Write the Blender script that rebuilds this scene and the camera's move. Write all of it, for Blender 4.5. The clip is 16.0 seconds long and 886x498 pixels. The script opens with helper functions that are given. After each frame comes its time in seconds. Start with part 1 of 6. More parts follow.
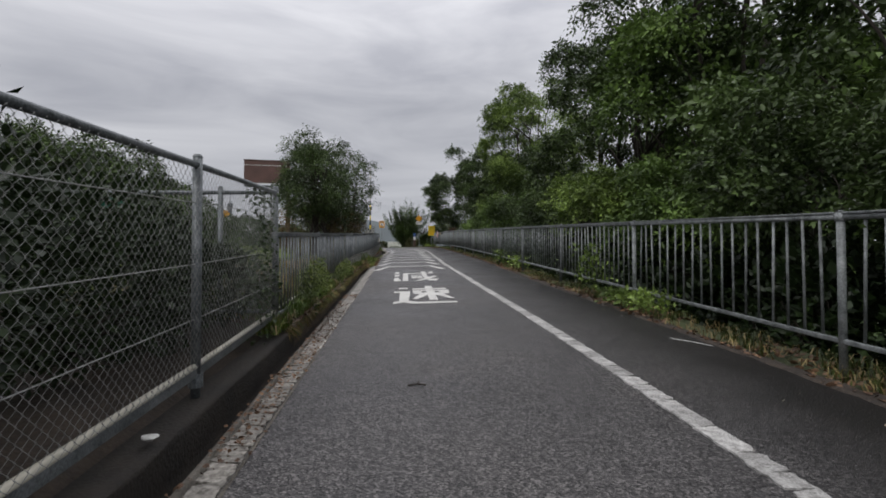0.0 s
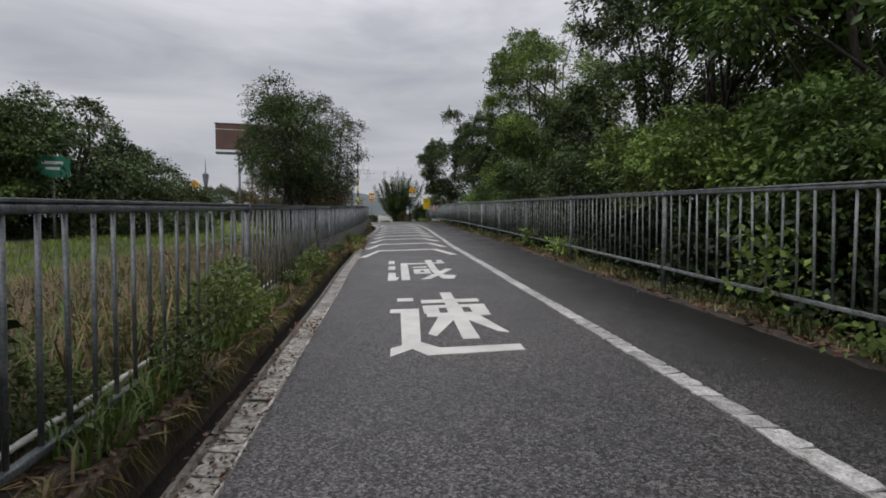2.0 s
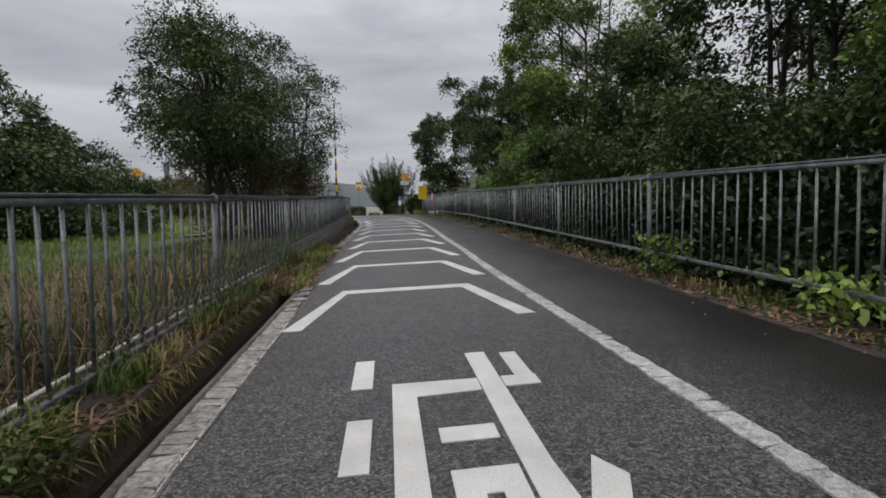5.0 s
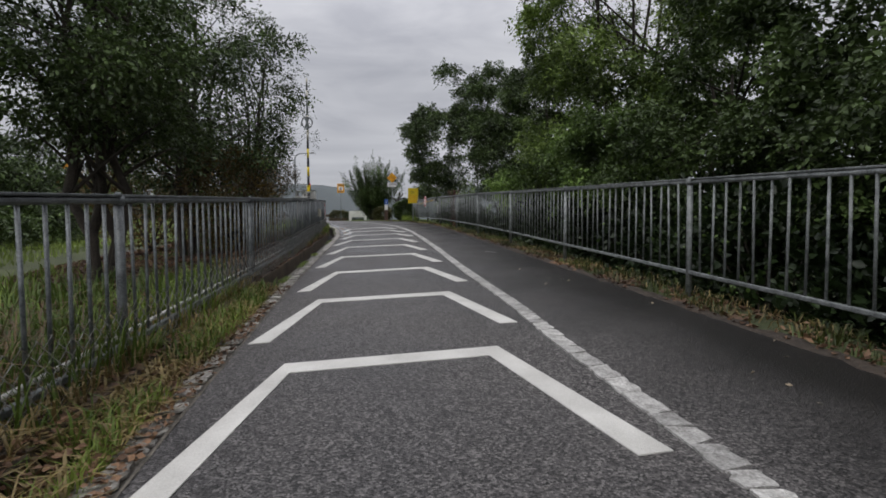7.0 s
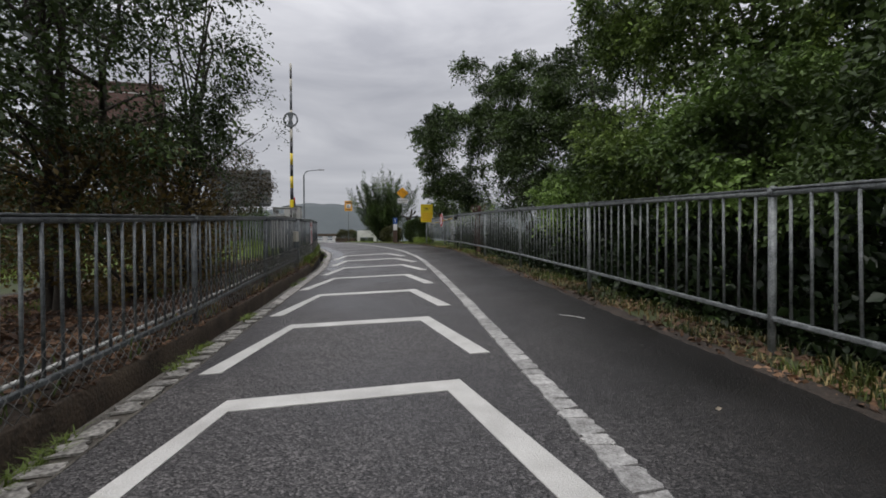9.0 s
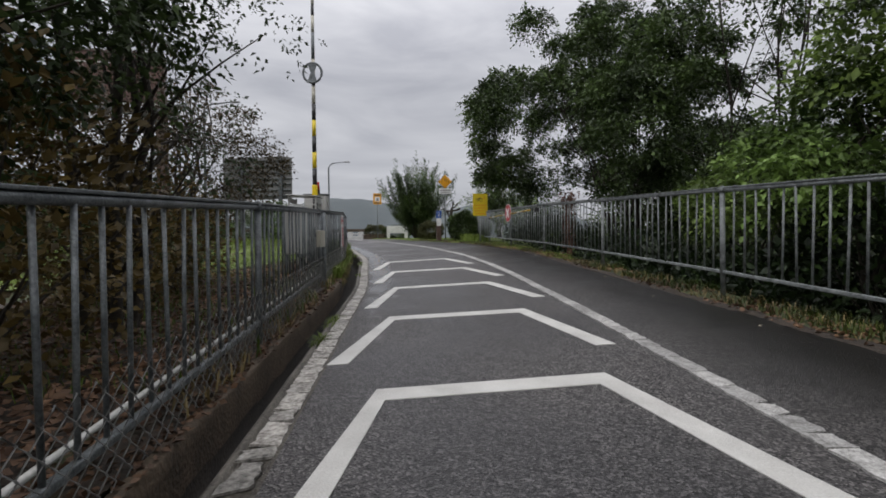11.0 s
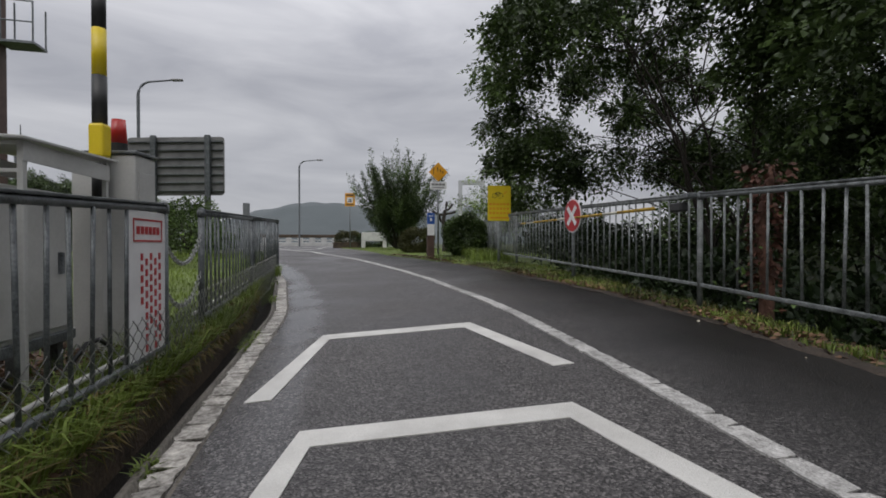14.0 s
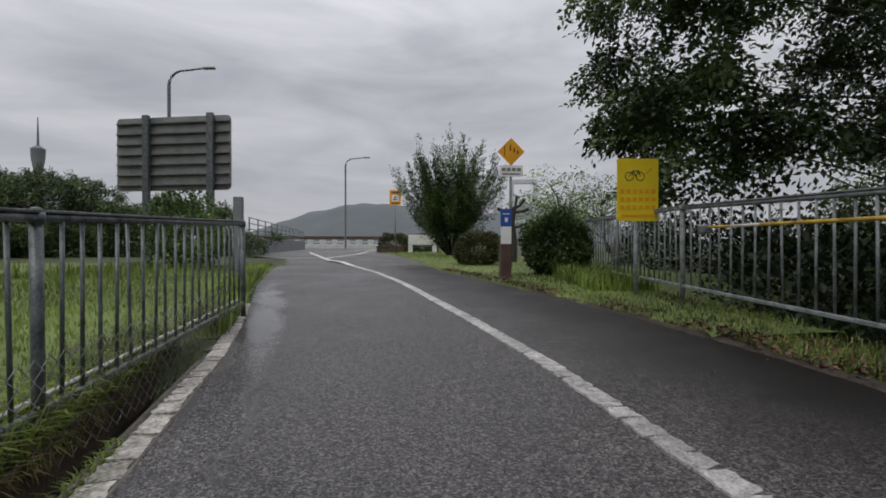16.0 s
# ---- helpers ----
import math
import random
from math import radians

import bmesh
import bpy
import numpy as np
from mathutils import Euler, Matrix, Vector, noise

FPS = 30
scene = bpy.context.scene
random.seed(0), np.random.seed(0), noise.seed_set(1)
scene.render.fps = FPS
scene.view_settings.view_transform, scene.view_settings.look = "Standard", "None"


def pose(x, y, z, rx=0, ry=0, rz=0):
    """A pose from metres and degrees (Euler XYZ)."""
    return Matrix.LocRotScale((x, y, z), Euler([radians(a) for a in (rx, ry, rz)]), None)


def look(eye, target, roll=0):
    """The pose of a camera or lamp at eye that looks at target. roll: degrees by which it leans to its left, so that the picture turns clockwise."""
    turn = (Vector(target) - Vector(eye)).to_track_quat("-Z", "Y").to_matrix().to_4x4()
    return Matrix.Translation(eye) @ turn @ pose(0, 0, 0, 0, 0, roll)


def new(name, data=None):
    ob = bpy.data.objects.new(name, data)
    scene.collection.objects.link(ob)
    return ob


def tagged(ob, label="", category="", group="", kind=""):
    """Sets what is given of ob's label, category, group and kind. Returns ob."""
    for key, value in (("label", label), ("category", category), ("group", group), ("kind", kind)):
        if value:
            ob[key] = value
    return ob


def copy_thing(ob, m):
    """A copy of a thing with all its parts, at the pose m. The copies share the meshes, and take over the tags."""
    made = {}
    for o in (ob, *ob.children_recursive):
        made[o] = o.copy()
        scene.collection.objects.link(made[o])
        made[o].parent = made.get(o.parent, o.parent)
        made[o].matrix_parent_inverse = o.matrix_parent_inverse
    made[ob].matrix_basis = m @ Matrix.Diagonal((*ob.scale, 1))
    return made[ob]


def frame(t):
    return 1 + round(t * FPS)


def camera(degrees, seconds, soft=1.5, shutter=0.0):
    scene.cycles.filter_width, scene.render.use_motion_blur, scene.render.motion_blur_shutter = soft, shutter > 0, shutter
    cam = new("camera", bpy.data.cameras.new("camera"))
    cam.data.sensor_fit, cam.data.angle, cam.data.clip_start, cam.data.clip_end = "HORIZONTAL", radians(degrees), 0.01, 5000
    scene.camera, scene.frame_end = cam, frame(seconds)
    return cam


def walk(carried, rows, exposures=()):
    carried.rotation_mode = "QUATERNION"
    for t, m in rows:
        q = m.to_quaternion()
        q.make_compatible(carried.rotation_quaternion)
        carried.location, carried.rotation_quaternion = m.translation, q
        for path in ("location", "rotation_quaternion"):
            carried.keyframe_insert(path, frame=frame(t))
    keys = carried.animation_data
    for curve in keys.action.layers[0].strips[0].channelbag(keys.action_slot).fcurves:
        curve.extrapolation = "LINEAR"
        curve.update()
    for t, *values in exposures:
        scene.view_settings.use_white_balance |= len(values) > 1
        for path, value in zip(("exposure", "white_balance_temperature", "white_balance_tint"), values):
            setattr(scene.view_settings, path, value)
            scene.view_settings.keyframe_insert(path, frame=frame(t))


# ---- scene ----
cam = camera(85.3, 16.0, soft=1.75)
PATH = [
    (0, (0.000, -0.000, 1.085), (-0.0003, 1.9996, 1.1235), 0.01),
    (0.5, (-0.179, 0.872, 1.131), (-0.1723, 2.8720, 1.1254), -0.09),
    (1, (-0.275, 1.801, 1.164), (-0.2620, 3.8012, 1.1434), 0.09),
    (1.5, (-0.325, 2.716, 1.214), (-0.2973, 4.7155, 1.1728), 0.14),
    (2, (-0.422, 3.708, 1.262), (-0.3839, 5.7062, 1.1901), -0.02),
    (2.5, (-0.500, 4.694, 1.314), (-0.4366, 6.6912, 1.2203), -0.18),
    (3, (-0.547, 5.670, 1.364), (-0.4731, 7.6659, 1.2681), -0.30),
    (3.5, (-0.590, 6.660, 1.420), (-0.5237, 8.6567, 1.3220), 0.06),
    (4, (-0.684, 7.710, 1.485), (-0.6489, 9.7066, 1.3770), -0.37),
    (4.2, (-0.710, 8.111, 1.498), (-0.6724, 10.1071, 1.3830), -0.89),
    (6.3, (-1.040, 12.378, 1.683), (-0.9315, 14.3714, 1.5700), -0.27),
    (6.5, (-1.071, 12.785, 1.709), (-0.9651, 14.7791, 1.6029), -0.34),
    (7, (-1.102, 13.826, 1.768), (-0.9673, 15.8187, 1.6696), -0.26),
    (7.5, (-1.104, 14.878, 1.816), (-0.9381, 16.8694, 1.7229), -0.47),
    (8, (-1.105, 15.942, 1.876), (-0.9119, 17.9322, 1.8164), -0.32),
    (8.5, (-1.083, 16.965, 1.935), (-0.8978, 18.9563, 1.9119), -0.40),
    (9, (-1.058, 18.044, 1.988), (-0.9808, 20.0419, 1.9658), -0.35),
    (9.5, (-1.227, 19.082, 2.034), (-1.2408, 21.0815, 1.9914), -0.54),
    (9.7, (-1.397, 19.501, 2.051), (-1.4316, 21.5006, 2.0096), -0.55),
    (11.8, (-2.279, 23.753, 2.224), (-2.2904, 25.7523, 2.1784), -0.51),
    (12, (-2.297, 24.182, 2.246), (-2.3106, 26.1814, 2.2087), -0.51),
    (12.5, (-2.357, 25.228, 2.295), (-2.3748, 27.2277, 2.2648), -0.47),
    (13, (-2.477, 26.417, 2.339), (-2.4619, 28.4166, 2.3105), -0.40),
    (13.5, (-2.553, 27.474, 2.383), (-2.5001, 29.4728, 2.3545), -0.38),
    (14, (-2.546, 28.583, 2.433), (-2.4837, 30.5818, 2.4109), -0.06),
    (14.5, (-2.572, 29.711, 2.484), (-2.5277, 31.7104, 2.4637), 0.07),
    (15, (-2.708, 30.806, 2.523), (-2.6943, 32.8055, 2.5055), 0.02),
    (15.5, (-2.830, 31.889, 2.597), (-2.8810, 33.8887, 2.5822), -0.09),
    (16, (-2.964, 33.113, 2.652), (-3.1071, 35.1076, 2.6324), 0.02),
]
walk(cam, [(t, look(eye, target, roll)) for t, eye, target, roll in PATH], exposures=((0.0, 0.0), (9.5, 0.0), (11.9, 0.12), (12.6, 0.0), (14.0, -0.08), (15.0, -0.10), (16.0, -0.05)))

# ---------------------------------------------------------------- light
world = bpy.data.worlds.new("overcast")
scene.world = world
world.use_nodes = True
wn, wl = world.node_tree.nodes, world.node_tree.links
wn.clear()
w_out, w_bg = wn.new("ShaderNodeOutputWorld"), wn.new("ShaderNodeBackground")
sky = wn.new("ShaderNodeTexSky")
sky.sky_type, sky.sun_disc = "NISHITA", False
sky.sun_elevation, sky.sun_rotation = radians(55), radians(150)
sky_gain = wn.new("ShaderNodeMix"); sky_gain.data_type = "RGBA"; sky_gain.blend_type = "MULTIPLY"
sky_gain.inputs["Factor"].default_value = 1.0
sky_gain.inputs["B"].default_value = (0.05, 0.05, 0.05, 1)
tc = wn.new("ShaderNodeTexCoord")
mp = wn.new("ShaderNodeMapping"); mp.inputs["Scale"].default_value = (1.5, 1.5, 7.0)
cl = wn.new("ShaderNodeTexNoise"); cl.inputs["Scale"].default_value = 1.7
cl.inputs["Detail"].default_value = 6.0; cl.inputs["Roughness"].default_value = 0.52; cl.inputs["Distortion"].default_value = 0.5
cr = wn.new("ShaderNodeValToRGB")
cr.color_ramp.elements[0].position, cr.color_ramp.elements[0].color = 0.30, (0.74, 0.75, 0.785, 1)
cr.color_ramp.elements[1].position, cr.color_ramp.elements[1].color = 0.72, (1.19, 1.19, 1.185, 1)
sp = wn.new("ShaderNodeSeparateXYZ")
gr = wn.new("ShaderNodeValToRGB")
gr.color_ramp.elements[0].position, gr.color_ramp.elements[0].color = 0.0, (0.455, 0.46, 0.49, 1)
gr.color_ramp.elements[1].position, gr.color_ramp.elements[1].color = 0.95, (1.52, 1.51, 1.58, 1)
e = gr.color_ramp.elements.new(0.30); e.color = (0.582, 0.587, 0.622, 1)
cm = wn.new("ShaderNodeMix"); cm.data_type = "RGBA"; cm.blend_type = "MULTIPLY"; cm.inputs["Factor"].default_value = 1.0
mx = wn.new("ShaderNodeMix"); mx.data_type = "RGBA"; mx.inputs["Factor"].default_value = 0.93
wl.new(tc.outputs["Generated"], mp.inputs["Vector"]); wl.new(mp.outputs["Vector"], cl.inputs["Vector"])
wl.new(cl.outputs["Fac"], cr.inputs["Fac"])
wl.new(tc.outputs["Generated"], sp.inputs["Vector"]); wl.new(sp.outputs["Z"], gr.inputs["Fac"])
wl.new(gr.outputs["Color"], cm.inputs["A"]); wl.new(cr.outputs["Color"], cm.inputs["B"])
wl.new(sky.outputs["Color"], sky_gain.inputs["A"])
wl.new(sky_gain.outputs["Result"], mx.inputs["A"]); wl.new(cm.outputs["Result"], mx.inputs["B"])
wl.new(mx.outputs["Result"], w_bg.inputs["Color"])
w_bg.inputs["Strength"].default_value = 1.0
wl.new(w_bg.outputs["Background"], w_out.inputs["Surface"])

sun = new("sun", bpy.data.lights.new("sun", "SUN"))
sun.data.energy, sun.data.angle, sun.data.color = 0.95, radians(35), (1.0, 0.97, 0.93)
sun.matrix_world = look((-20, -30, 60), (0, 10, 0))

# ---------------------------------------------------------------- materials
def material(name):
    m = bpy.data.materials.new(name)
    m.use_nodes = True
    n, l = m.node_tree.nodes, m.node_tree.links
    return m, n, l, n["Principled BSDF"]


def surface(name, dark, light, scale=8.0, rough=0.6, metal=0.0, bump=0.2, bump_scale=60.0, fine=0.3, coord="Object", spec=0.5, per=None):
    """Two-scale noise between two colours, with fine relief."""
    m, n, l, b = material(name)
    co = n.new("ShaderNodeTexCoord")
    a = n.new("ShaderNodeTexNoise"); a.inputs["Scale"].default_value = scale; a.inputs["Detail"].default_value = 5
    f = n.new("ShaderNodeTexNoise"); f.inputs["Scale"].default_value = bump_scale; f.inputs["Detail"].default_value = 3
    mi = n.new("ShaderNodeMix"); mi.data_type = "FLOAT"; mi.inputs["Factor"].default_value = fine
    r = n.new("ShaderNodeValToRGB")
    r.color_ramp.elements[0].position, r.color_ramp.elements[0].color = 0.33, (*dark, 1)
    r.color_ramp.elements[1].position, r.color_ramp.elements[1].color = 0.68, (*light, 1)
    bp = n.new("ShaderNodeBump"); bp.inputs["Strength"].default_value = bump; bp.inputs["Distance"].default_value = 0.01
    src_co = n.new("ShaderNodeNewGeometry").outputs["Position"] if coord == "World" else co.outputs[coord]
    for t in (a, f):
        l.new(src_co, t.inputs["Vector"])
    l.new(a.outputs["Fac"], mi.inputs["A"]); l.new(f.outputs["Fac"], mi.inputs["B"])
    l.new(mi.outputs["Result"], r.inputs["Fac"])
    out = r.outputs["Color"]
    if per:
        hs = n.new("ShaderNodeHueSaturation")
        if per == "object":
            src = n.new("ShaderNodeObjectInfo").outputs["Random"]
        else:
            src = n.new("ShaderNodeNewGeometry").outputs["Random Per Island"]
        mr = n.new("ShaderNodeMapRange"); mr.inputs["To Min"].default_value = 0.75; mr.inputs["To Max"].default_value = 1.25
        l.new(src, mr.inputs["Value"]); l.new(mr.outputs["Result"], hs.inputs["Value"])
        l.new(out, hs.inputs["Color"]); out = hs.outputs["Color"]
    l.new(out, b.inputs["Base Color"])
    l.new(f.outputs["Fac"], bp.inputs["Height"]); l.new(bp.outputs["Normal"], b.inputs["Normal"])
    b.inputs["Roughness"].default_value, b.inputs["Metallic"].default_value = rough, metal
    b.inputs["Specular IOR Level"].default_value = spec
    return m


def asphalt_material():
    m, n, l, b = material("asphalt")
    co = n.new("ShaderNodeTexCoord")
    st = n.new("ShaderNodeTexVoronoi"); st.inputs["Scale"].default_value = 112.0
    st2 = n.new("ShaderNodeTexNoise"); st2.inputs["Scale"].default_value = 120.0; st2.inputs["Detail"].default_value = 3
    big = n.new("ShaderNodeTexNoise"); big.inputs["Scale"].default_value = 0.7; big.inputs["Detail"].default_value = 6
    mid = n.new("ShaderNodeTexNoise"); mid.inputs["Scale"].default_value = 22.0; mid.inputs["Detail"].default_value = 4
    for t in (st, st2, big, mid):
        l.new(co.outputs["Object"], t.inputs["Vector"])
    r = n.new("ShaderNodeValToRGB")
    r.color_ramp.elements[0].position, r.color_ramp.elements[0].color = 0.22, (0.018, 0.0172, 0.017, 1)
    r.color_ramp.elements[1].position, r.color_ramp.elements[1].color = 0.86, (0.188, 0.178, 0.173, 1)
    r.color_ramp.interpolation = "EASE"
    md = r.color_ramp.elements.new(0.60); md.color = (0.077, 0.0725, 0.072, 1)
    sx = n.new("ShaderNodeSeparateColor")
    l.new(st.outputs["Color"], sx.inputs["Color"])
    av = n.new("ShaderNodeMix"); av.data_type = "FLOAT"; av.inputs["Factor"].default_value = 0.3
    l.new(sx.outputs["Red"], av.inputs["A"]); l.new(mid.outputs["Fac"], av.inputs["B"])
    l.new(av.outputs["Result"], r.inputs["Fac"])
    tone = n.new("ShaderNodeValToRGB")
    tone.color_ramp.elements[0].position, tone.color_ramp.elements[0].color = 0.35, (0.74, 0.74, 0.76, 1)
    tone.color_ramp.elements[1].position, tone.color_ramp.elements[1].color = 0.65, (1.05, 1.04, 1.03, 1)
    l.new(big.outputs["Fac"], tone.inputs["Fac"])
    mu = n.new("ShaderNodeMix"); mu.data_type = "RGBA"; mu.blend_type = "MULTIPLY"; mu.inputs["Factor"].default_value = 1.0
    l.new(r.outputs["Color"], mu.inputs["A"]); l.new(tone.outputs["Color"], mu.inputs["B"])
    at = n.new("ShaderNodeAttribute"); at.attribute_name = "across"
    wob = n.new("ShaderNodeTexNoise"); wob.inputs["Scale"].default_value = 1.6; wob.inputs["Detail"].default_value = 5
    l.new(co.outputs["Object"], wob.inputs["Vector"])
    ad = n.new("ShaderNodeMath"); ad.operation = "MULTIPLY_ADD"; ad.inputs[1].default_value = 0.16
    l.new(wob.outputs["Fac"], ad.inputs[0]); l.new(at.outputs["Fac"], ad.inputs[2])
    # brown darkening to the right edge: mossy band plus tree shade put in colour
    moss_shade = n.new("ShaderNodeValToRGB")
    moss_shade.color_ramp.elements[0].position, moss_shade.color_ramp.elements[0].color = 0.66, (1, 1, 1, 1)
    moss_shade.color_ramp.elements[1].position, moss_shade.color_ramp.elements[1].color = 0.98, (0.10, 0.084, 0.066, 1)
    l.new(ad.outputs["Value"], moss_shade.inputs["Fac"])
    m2 = n.new("ShaderNodeMix"); m2.data_type = "RGBA"; m2.blend_type = "MULTIPLY"; m2.inputs["Factor"].default_value = 1.0
    l.new(mu.outputs["Result"], m2.inputs["A"]); l.new(moss_shade.outputs["Color"], m2.inputs["B"])
    l.new(m2.outputs["Result"], b.inputs["Base Color"])
    ro = n.new("ShaderNodeMapRange"); ro.inputs["From Min"].default_value = 0.35; ro.inputs["From Max"].default_value = 0.65
    ro.inputs["To Min"].default_value = 0.36; ro.inputs["To Max"].default_value = 0.58
    l.new(big.outputs["Fac"], ro.inputs["Value"]); 
    aw = n.new("ShaderNodeAttribute"); aw.attribute_name = "wet"
    wn_ = n.new("ShaderNodeTexNoise"); wn_.inputs["Scale"].default_value = 1.9; wn_.inputs["Detail"].default_value = 4
    l.new(co.outputs["Object"], wn_.inputs["Vector"])
    wa = n.new("ShaderNodeMath"); wa.operation = "ADD"; l.new(aw.outputs["Fac"], wa.inputs[0]); l.new(wn_.outputs["Fac"], wa.inputs[1])
    wm = n.new("ShaderNodeMapRange"); wm.interpolation_type = "SMOOTHSTEP"; wm.inputs["From Min"].default_value = 0.95; wm.inputs["From Max"].default_value = 1.35
    l.new(wa.outputs["Value"], wm.inputs["Value"])
    rw = n.new("ShaderNodeMix"); rw.data_type = "FLOAT"; rw.inputs["B"].default_value = 0.14
    l.new(wm.outputs["Result"], rw.inputs["Factor"]); l.new(ro.outputs["Result"], rw.inputs["A"])
    l.new(rw.outputs["Result"], b.inputs["Roughness"])
    b.inputs["Specular IOR Level"].default_value = 0.4
    bp = n.new("ShaderNodeBump"); bp.inputs["Strength"].default_value = 0.9; bp.inputs["Distance"].default_value = 0.008
    bs = n.new("ShaderNodeMapRange"); bs.inputs["To Min"].default_value = 0.85; bs.inputs["To Max"].default_value = 0.12
    l.new(wm.outputs["Result"], bs.inputs["Value"]); l.new(bs.outputs["Result"], bp.inputs["Strength"])
    hm = n.new("ShaderNodeMix"); hm.data_type = "FLOAT"; hm.inputs["Factor"].default_value = 0.5
    l.new(st.outputs["Distance"], hm.inputs["A"]); l.new(st2.outputs["Fac"], hm.inputs["B"])
    l.new(hm.outputs["Result"], bp.inputs["Height"]); l.new(bp.outputs["Normal"], b.inputs["Normal"])
    return m


def leaf_material(name, dark, light, trans=0.25, rough=0.42, spec=0.30):
    m, n, l, b = material(name)
    geo = n.new("ShaderNodeNewGeometry")
    r = n.new("ShaderNodeValToRGB")
    r.color_ramp.elements[0].position, r.color_ramp.elements[0].color = 0.0, (*dark, 1)
    r.color_ramp.elements[1].position, r.color_ramp.elements[1].color = 1.0, (*(min(0.6, 1.3 * c) for c in light), 1)
    mid = r.color_ramp.elements.new(0.52); mid.color = (*(a + 0.42 * (c - a) for a, c in zip(dark, light)), 1)
    co = n.new("ShaderNodeTexCoord")
    nz = n.new("ShaderNodeTexNoise"); nz.inputs["Scale"].default_value = 0.8; nz.inputs["Detail"].default_value = 3
    l.new(co.outputs["Object"], nz.inputs["Vector"])
    mi = n.new("ShaderNodeMix"); mi.data_type = "FLOAT"; mi.inputs["Factor"].default_value = 0.58
    nr = n.new("ShaderNodeMapRange"); nr.inputs["From Min"].default_value = 0.34; nr.inputs["From Max"].default_value = 0.66
    l.new(nz.outputs["Fac"], nr.inputs["Value"])
    l.new(geo.outputs["Random Per Island"], mi.inputs["A"]); l.new(nr.outputs["Result"], mi.inputs["B"])
    l.new(mi.outputs["Result"], r.inputs["Fac"])
    l.new(r.outputs["Color"], b.inputs["Base Color"])
    b.inputs["Roughness"].default_value = rough
    b.inputs["Specular IOR Level"].default_value = spec
    tr = n.new("ShaderNodeBsdfTranslucent"); l.new(r.outputs["Color"], tr.inputs["Color"])
    ms = n.new("ShaderNodeMixShader"); ms.inputs["Fac"].default_value = trans
    l.new(b.outputs["BSDF"], ms.inputs[1]); l.new(tr.outputs["BSDF"], ms.inputs[2])
    l.new(ms.outputs["Shader"], n["Material Output"].inputs["Surface"])
    return m


ASPHALT = asphalt_material()
PAINT = surface("road_paint", (0.44, 0.43, 0.405), (0.68, 0.67, 0.635), 3.5, 0.55, 0, 0.5, 140, 0.40, "World")
LINE_PAINT = surface("worn_line_paint", (0.15, 0.145, 0.135), (0.58, 0.57, 0.55), 19, 0.65, 0, 0.8, 90, 0.5, "World", per="object")
EDGE_PAINT = surface("flaked_edge_paint", (0.075, 0.065, 0.054), (0.56, 0.535, 0.49), 15, 0.7, 0, 1.0, 45, 0.5, "World", per="object")
EDGE_MID = surface("half_worn_edge_paint", (0.022, 0.019, 0.015), (0.46, 0.44, 0.40), 17, 0.7, 0, 1.0, 45, 0.5, "World", per="object")
EDGE_CRACKED = surface("cracked_edge_paint", (0.085, 0.076, 0.064), (0.40, 0.38, 0.345), 21, 0.7, 0, 1.0, 45, 0.5, "World", per="object")
EDGE_OLD = surface("worn_edge_paint", (0.050, 0.043, 0.035), (0.36, 0.34, 0.305), 24, 0.7, 0, 1.0, 45, 0.5, "World", per="object")
CONCRETE = surface("wet_concrete", (0.024, 0.017, 0.011), (0.115, 0.083, 0.054), 4, 0.8, 0, 1.0, 45, 0.45, "World")
LIP_CONC = surface("lip_concrete", (0.035, 0.030, 0.024), (0.17, 0.155, 0.13), 4, 0.65, 0, 0.9, 50, 0.45, "World")
# near-black concrete for the channel, the near kerb and the culvert's back
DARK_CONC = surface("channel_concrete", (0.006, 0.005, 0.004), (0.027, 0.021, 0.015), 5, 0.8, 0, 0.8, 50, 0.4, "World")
SOIL = surface("soil", (0.016, 0.012, 0.009), (0.055, 0.040, 0.028), 5, 0.85, 0, 1.0, 40, 0.5)
GROUND = surface("grassy_ground", (0.018, 0.024, 0.010), (0.070, 0.085, 0.028), 0.9, 0.9, 0, 1.0, 30, 0.45)
LAWN = surface("lawn_ground", (0.058, 0.080, 0.020), (0.15, 0.20, 0.048), 0.8, 0.9, 0, 1.0, 30, 0.45)
GALV = surface("galvanised_steel", (0.055, 0.063, 0.064), (0.30, 0.318, 0.318), 13, 0.55, 0.2, 0.35, 90, 0.45, "World", per="object")
GALV_DARK = surface("weathered_steel", (0.036, 0.043, 0.046), (0.205, 0.222, 0.230), 13, 0.40, 0.2, 0.3, 90, 0.45, "World", per="object")
WIRE = surface("galvanised_wire", (0.15, 0.152, 0.148), (0.38, 0.385, 0.375), 20, 0.5, 0.15, 0.1, 100, 0.3)
WHITE_PIPE = surface("white_pipe", (0.36, 0.36, 0.34), (0.66, 0.66, 0.63), 10, 0.5, 0, 0.2, 60, 0.3)
RUST = surface("rust_red_board", (0.075, 0.040, 0.033), (0.135, 0.068, 0.054), 1.2, 0.6, 0, 0.2, 30, 0.3)
YELLOW = surface("yellow_sheet", (0.62, 0.46, 0.012), (0.76, 0.58, 0.02), 3, 0.4, 0, 0.05, 60, 0.2)
OLD_YELLOW = surface("dirty_yellow_paint", (0.22, 0.13, 0.02), (0.55, 0.36, 0.03), 9, 0.5, 0, 0.1, 60, 0.35)
ORANGE = surface("amber_sheet", (0.62, 0.27, 0.01), (0.76, 0.36, 0.015), 3, 0.4, 0, 0.05, 60, 0.2)
RED = surface("red_sheet", (0.36, 0.018, 0.022), (0.48, 0.03, 0.035), 4, 0.4, 0, 0.05, 60, 0.2)
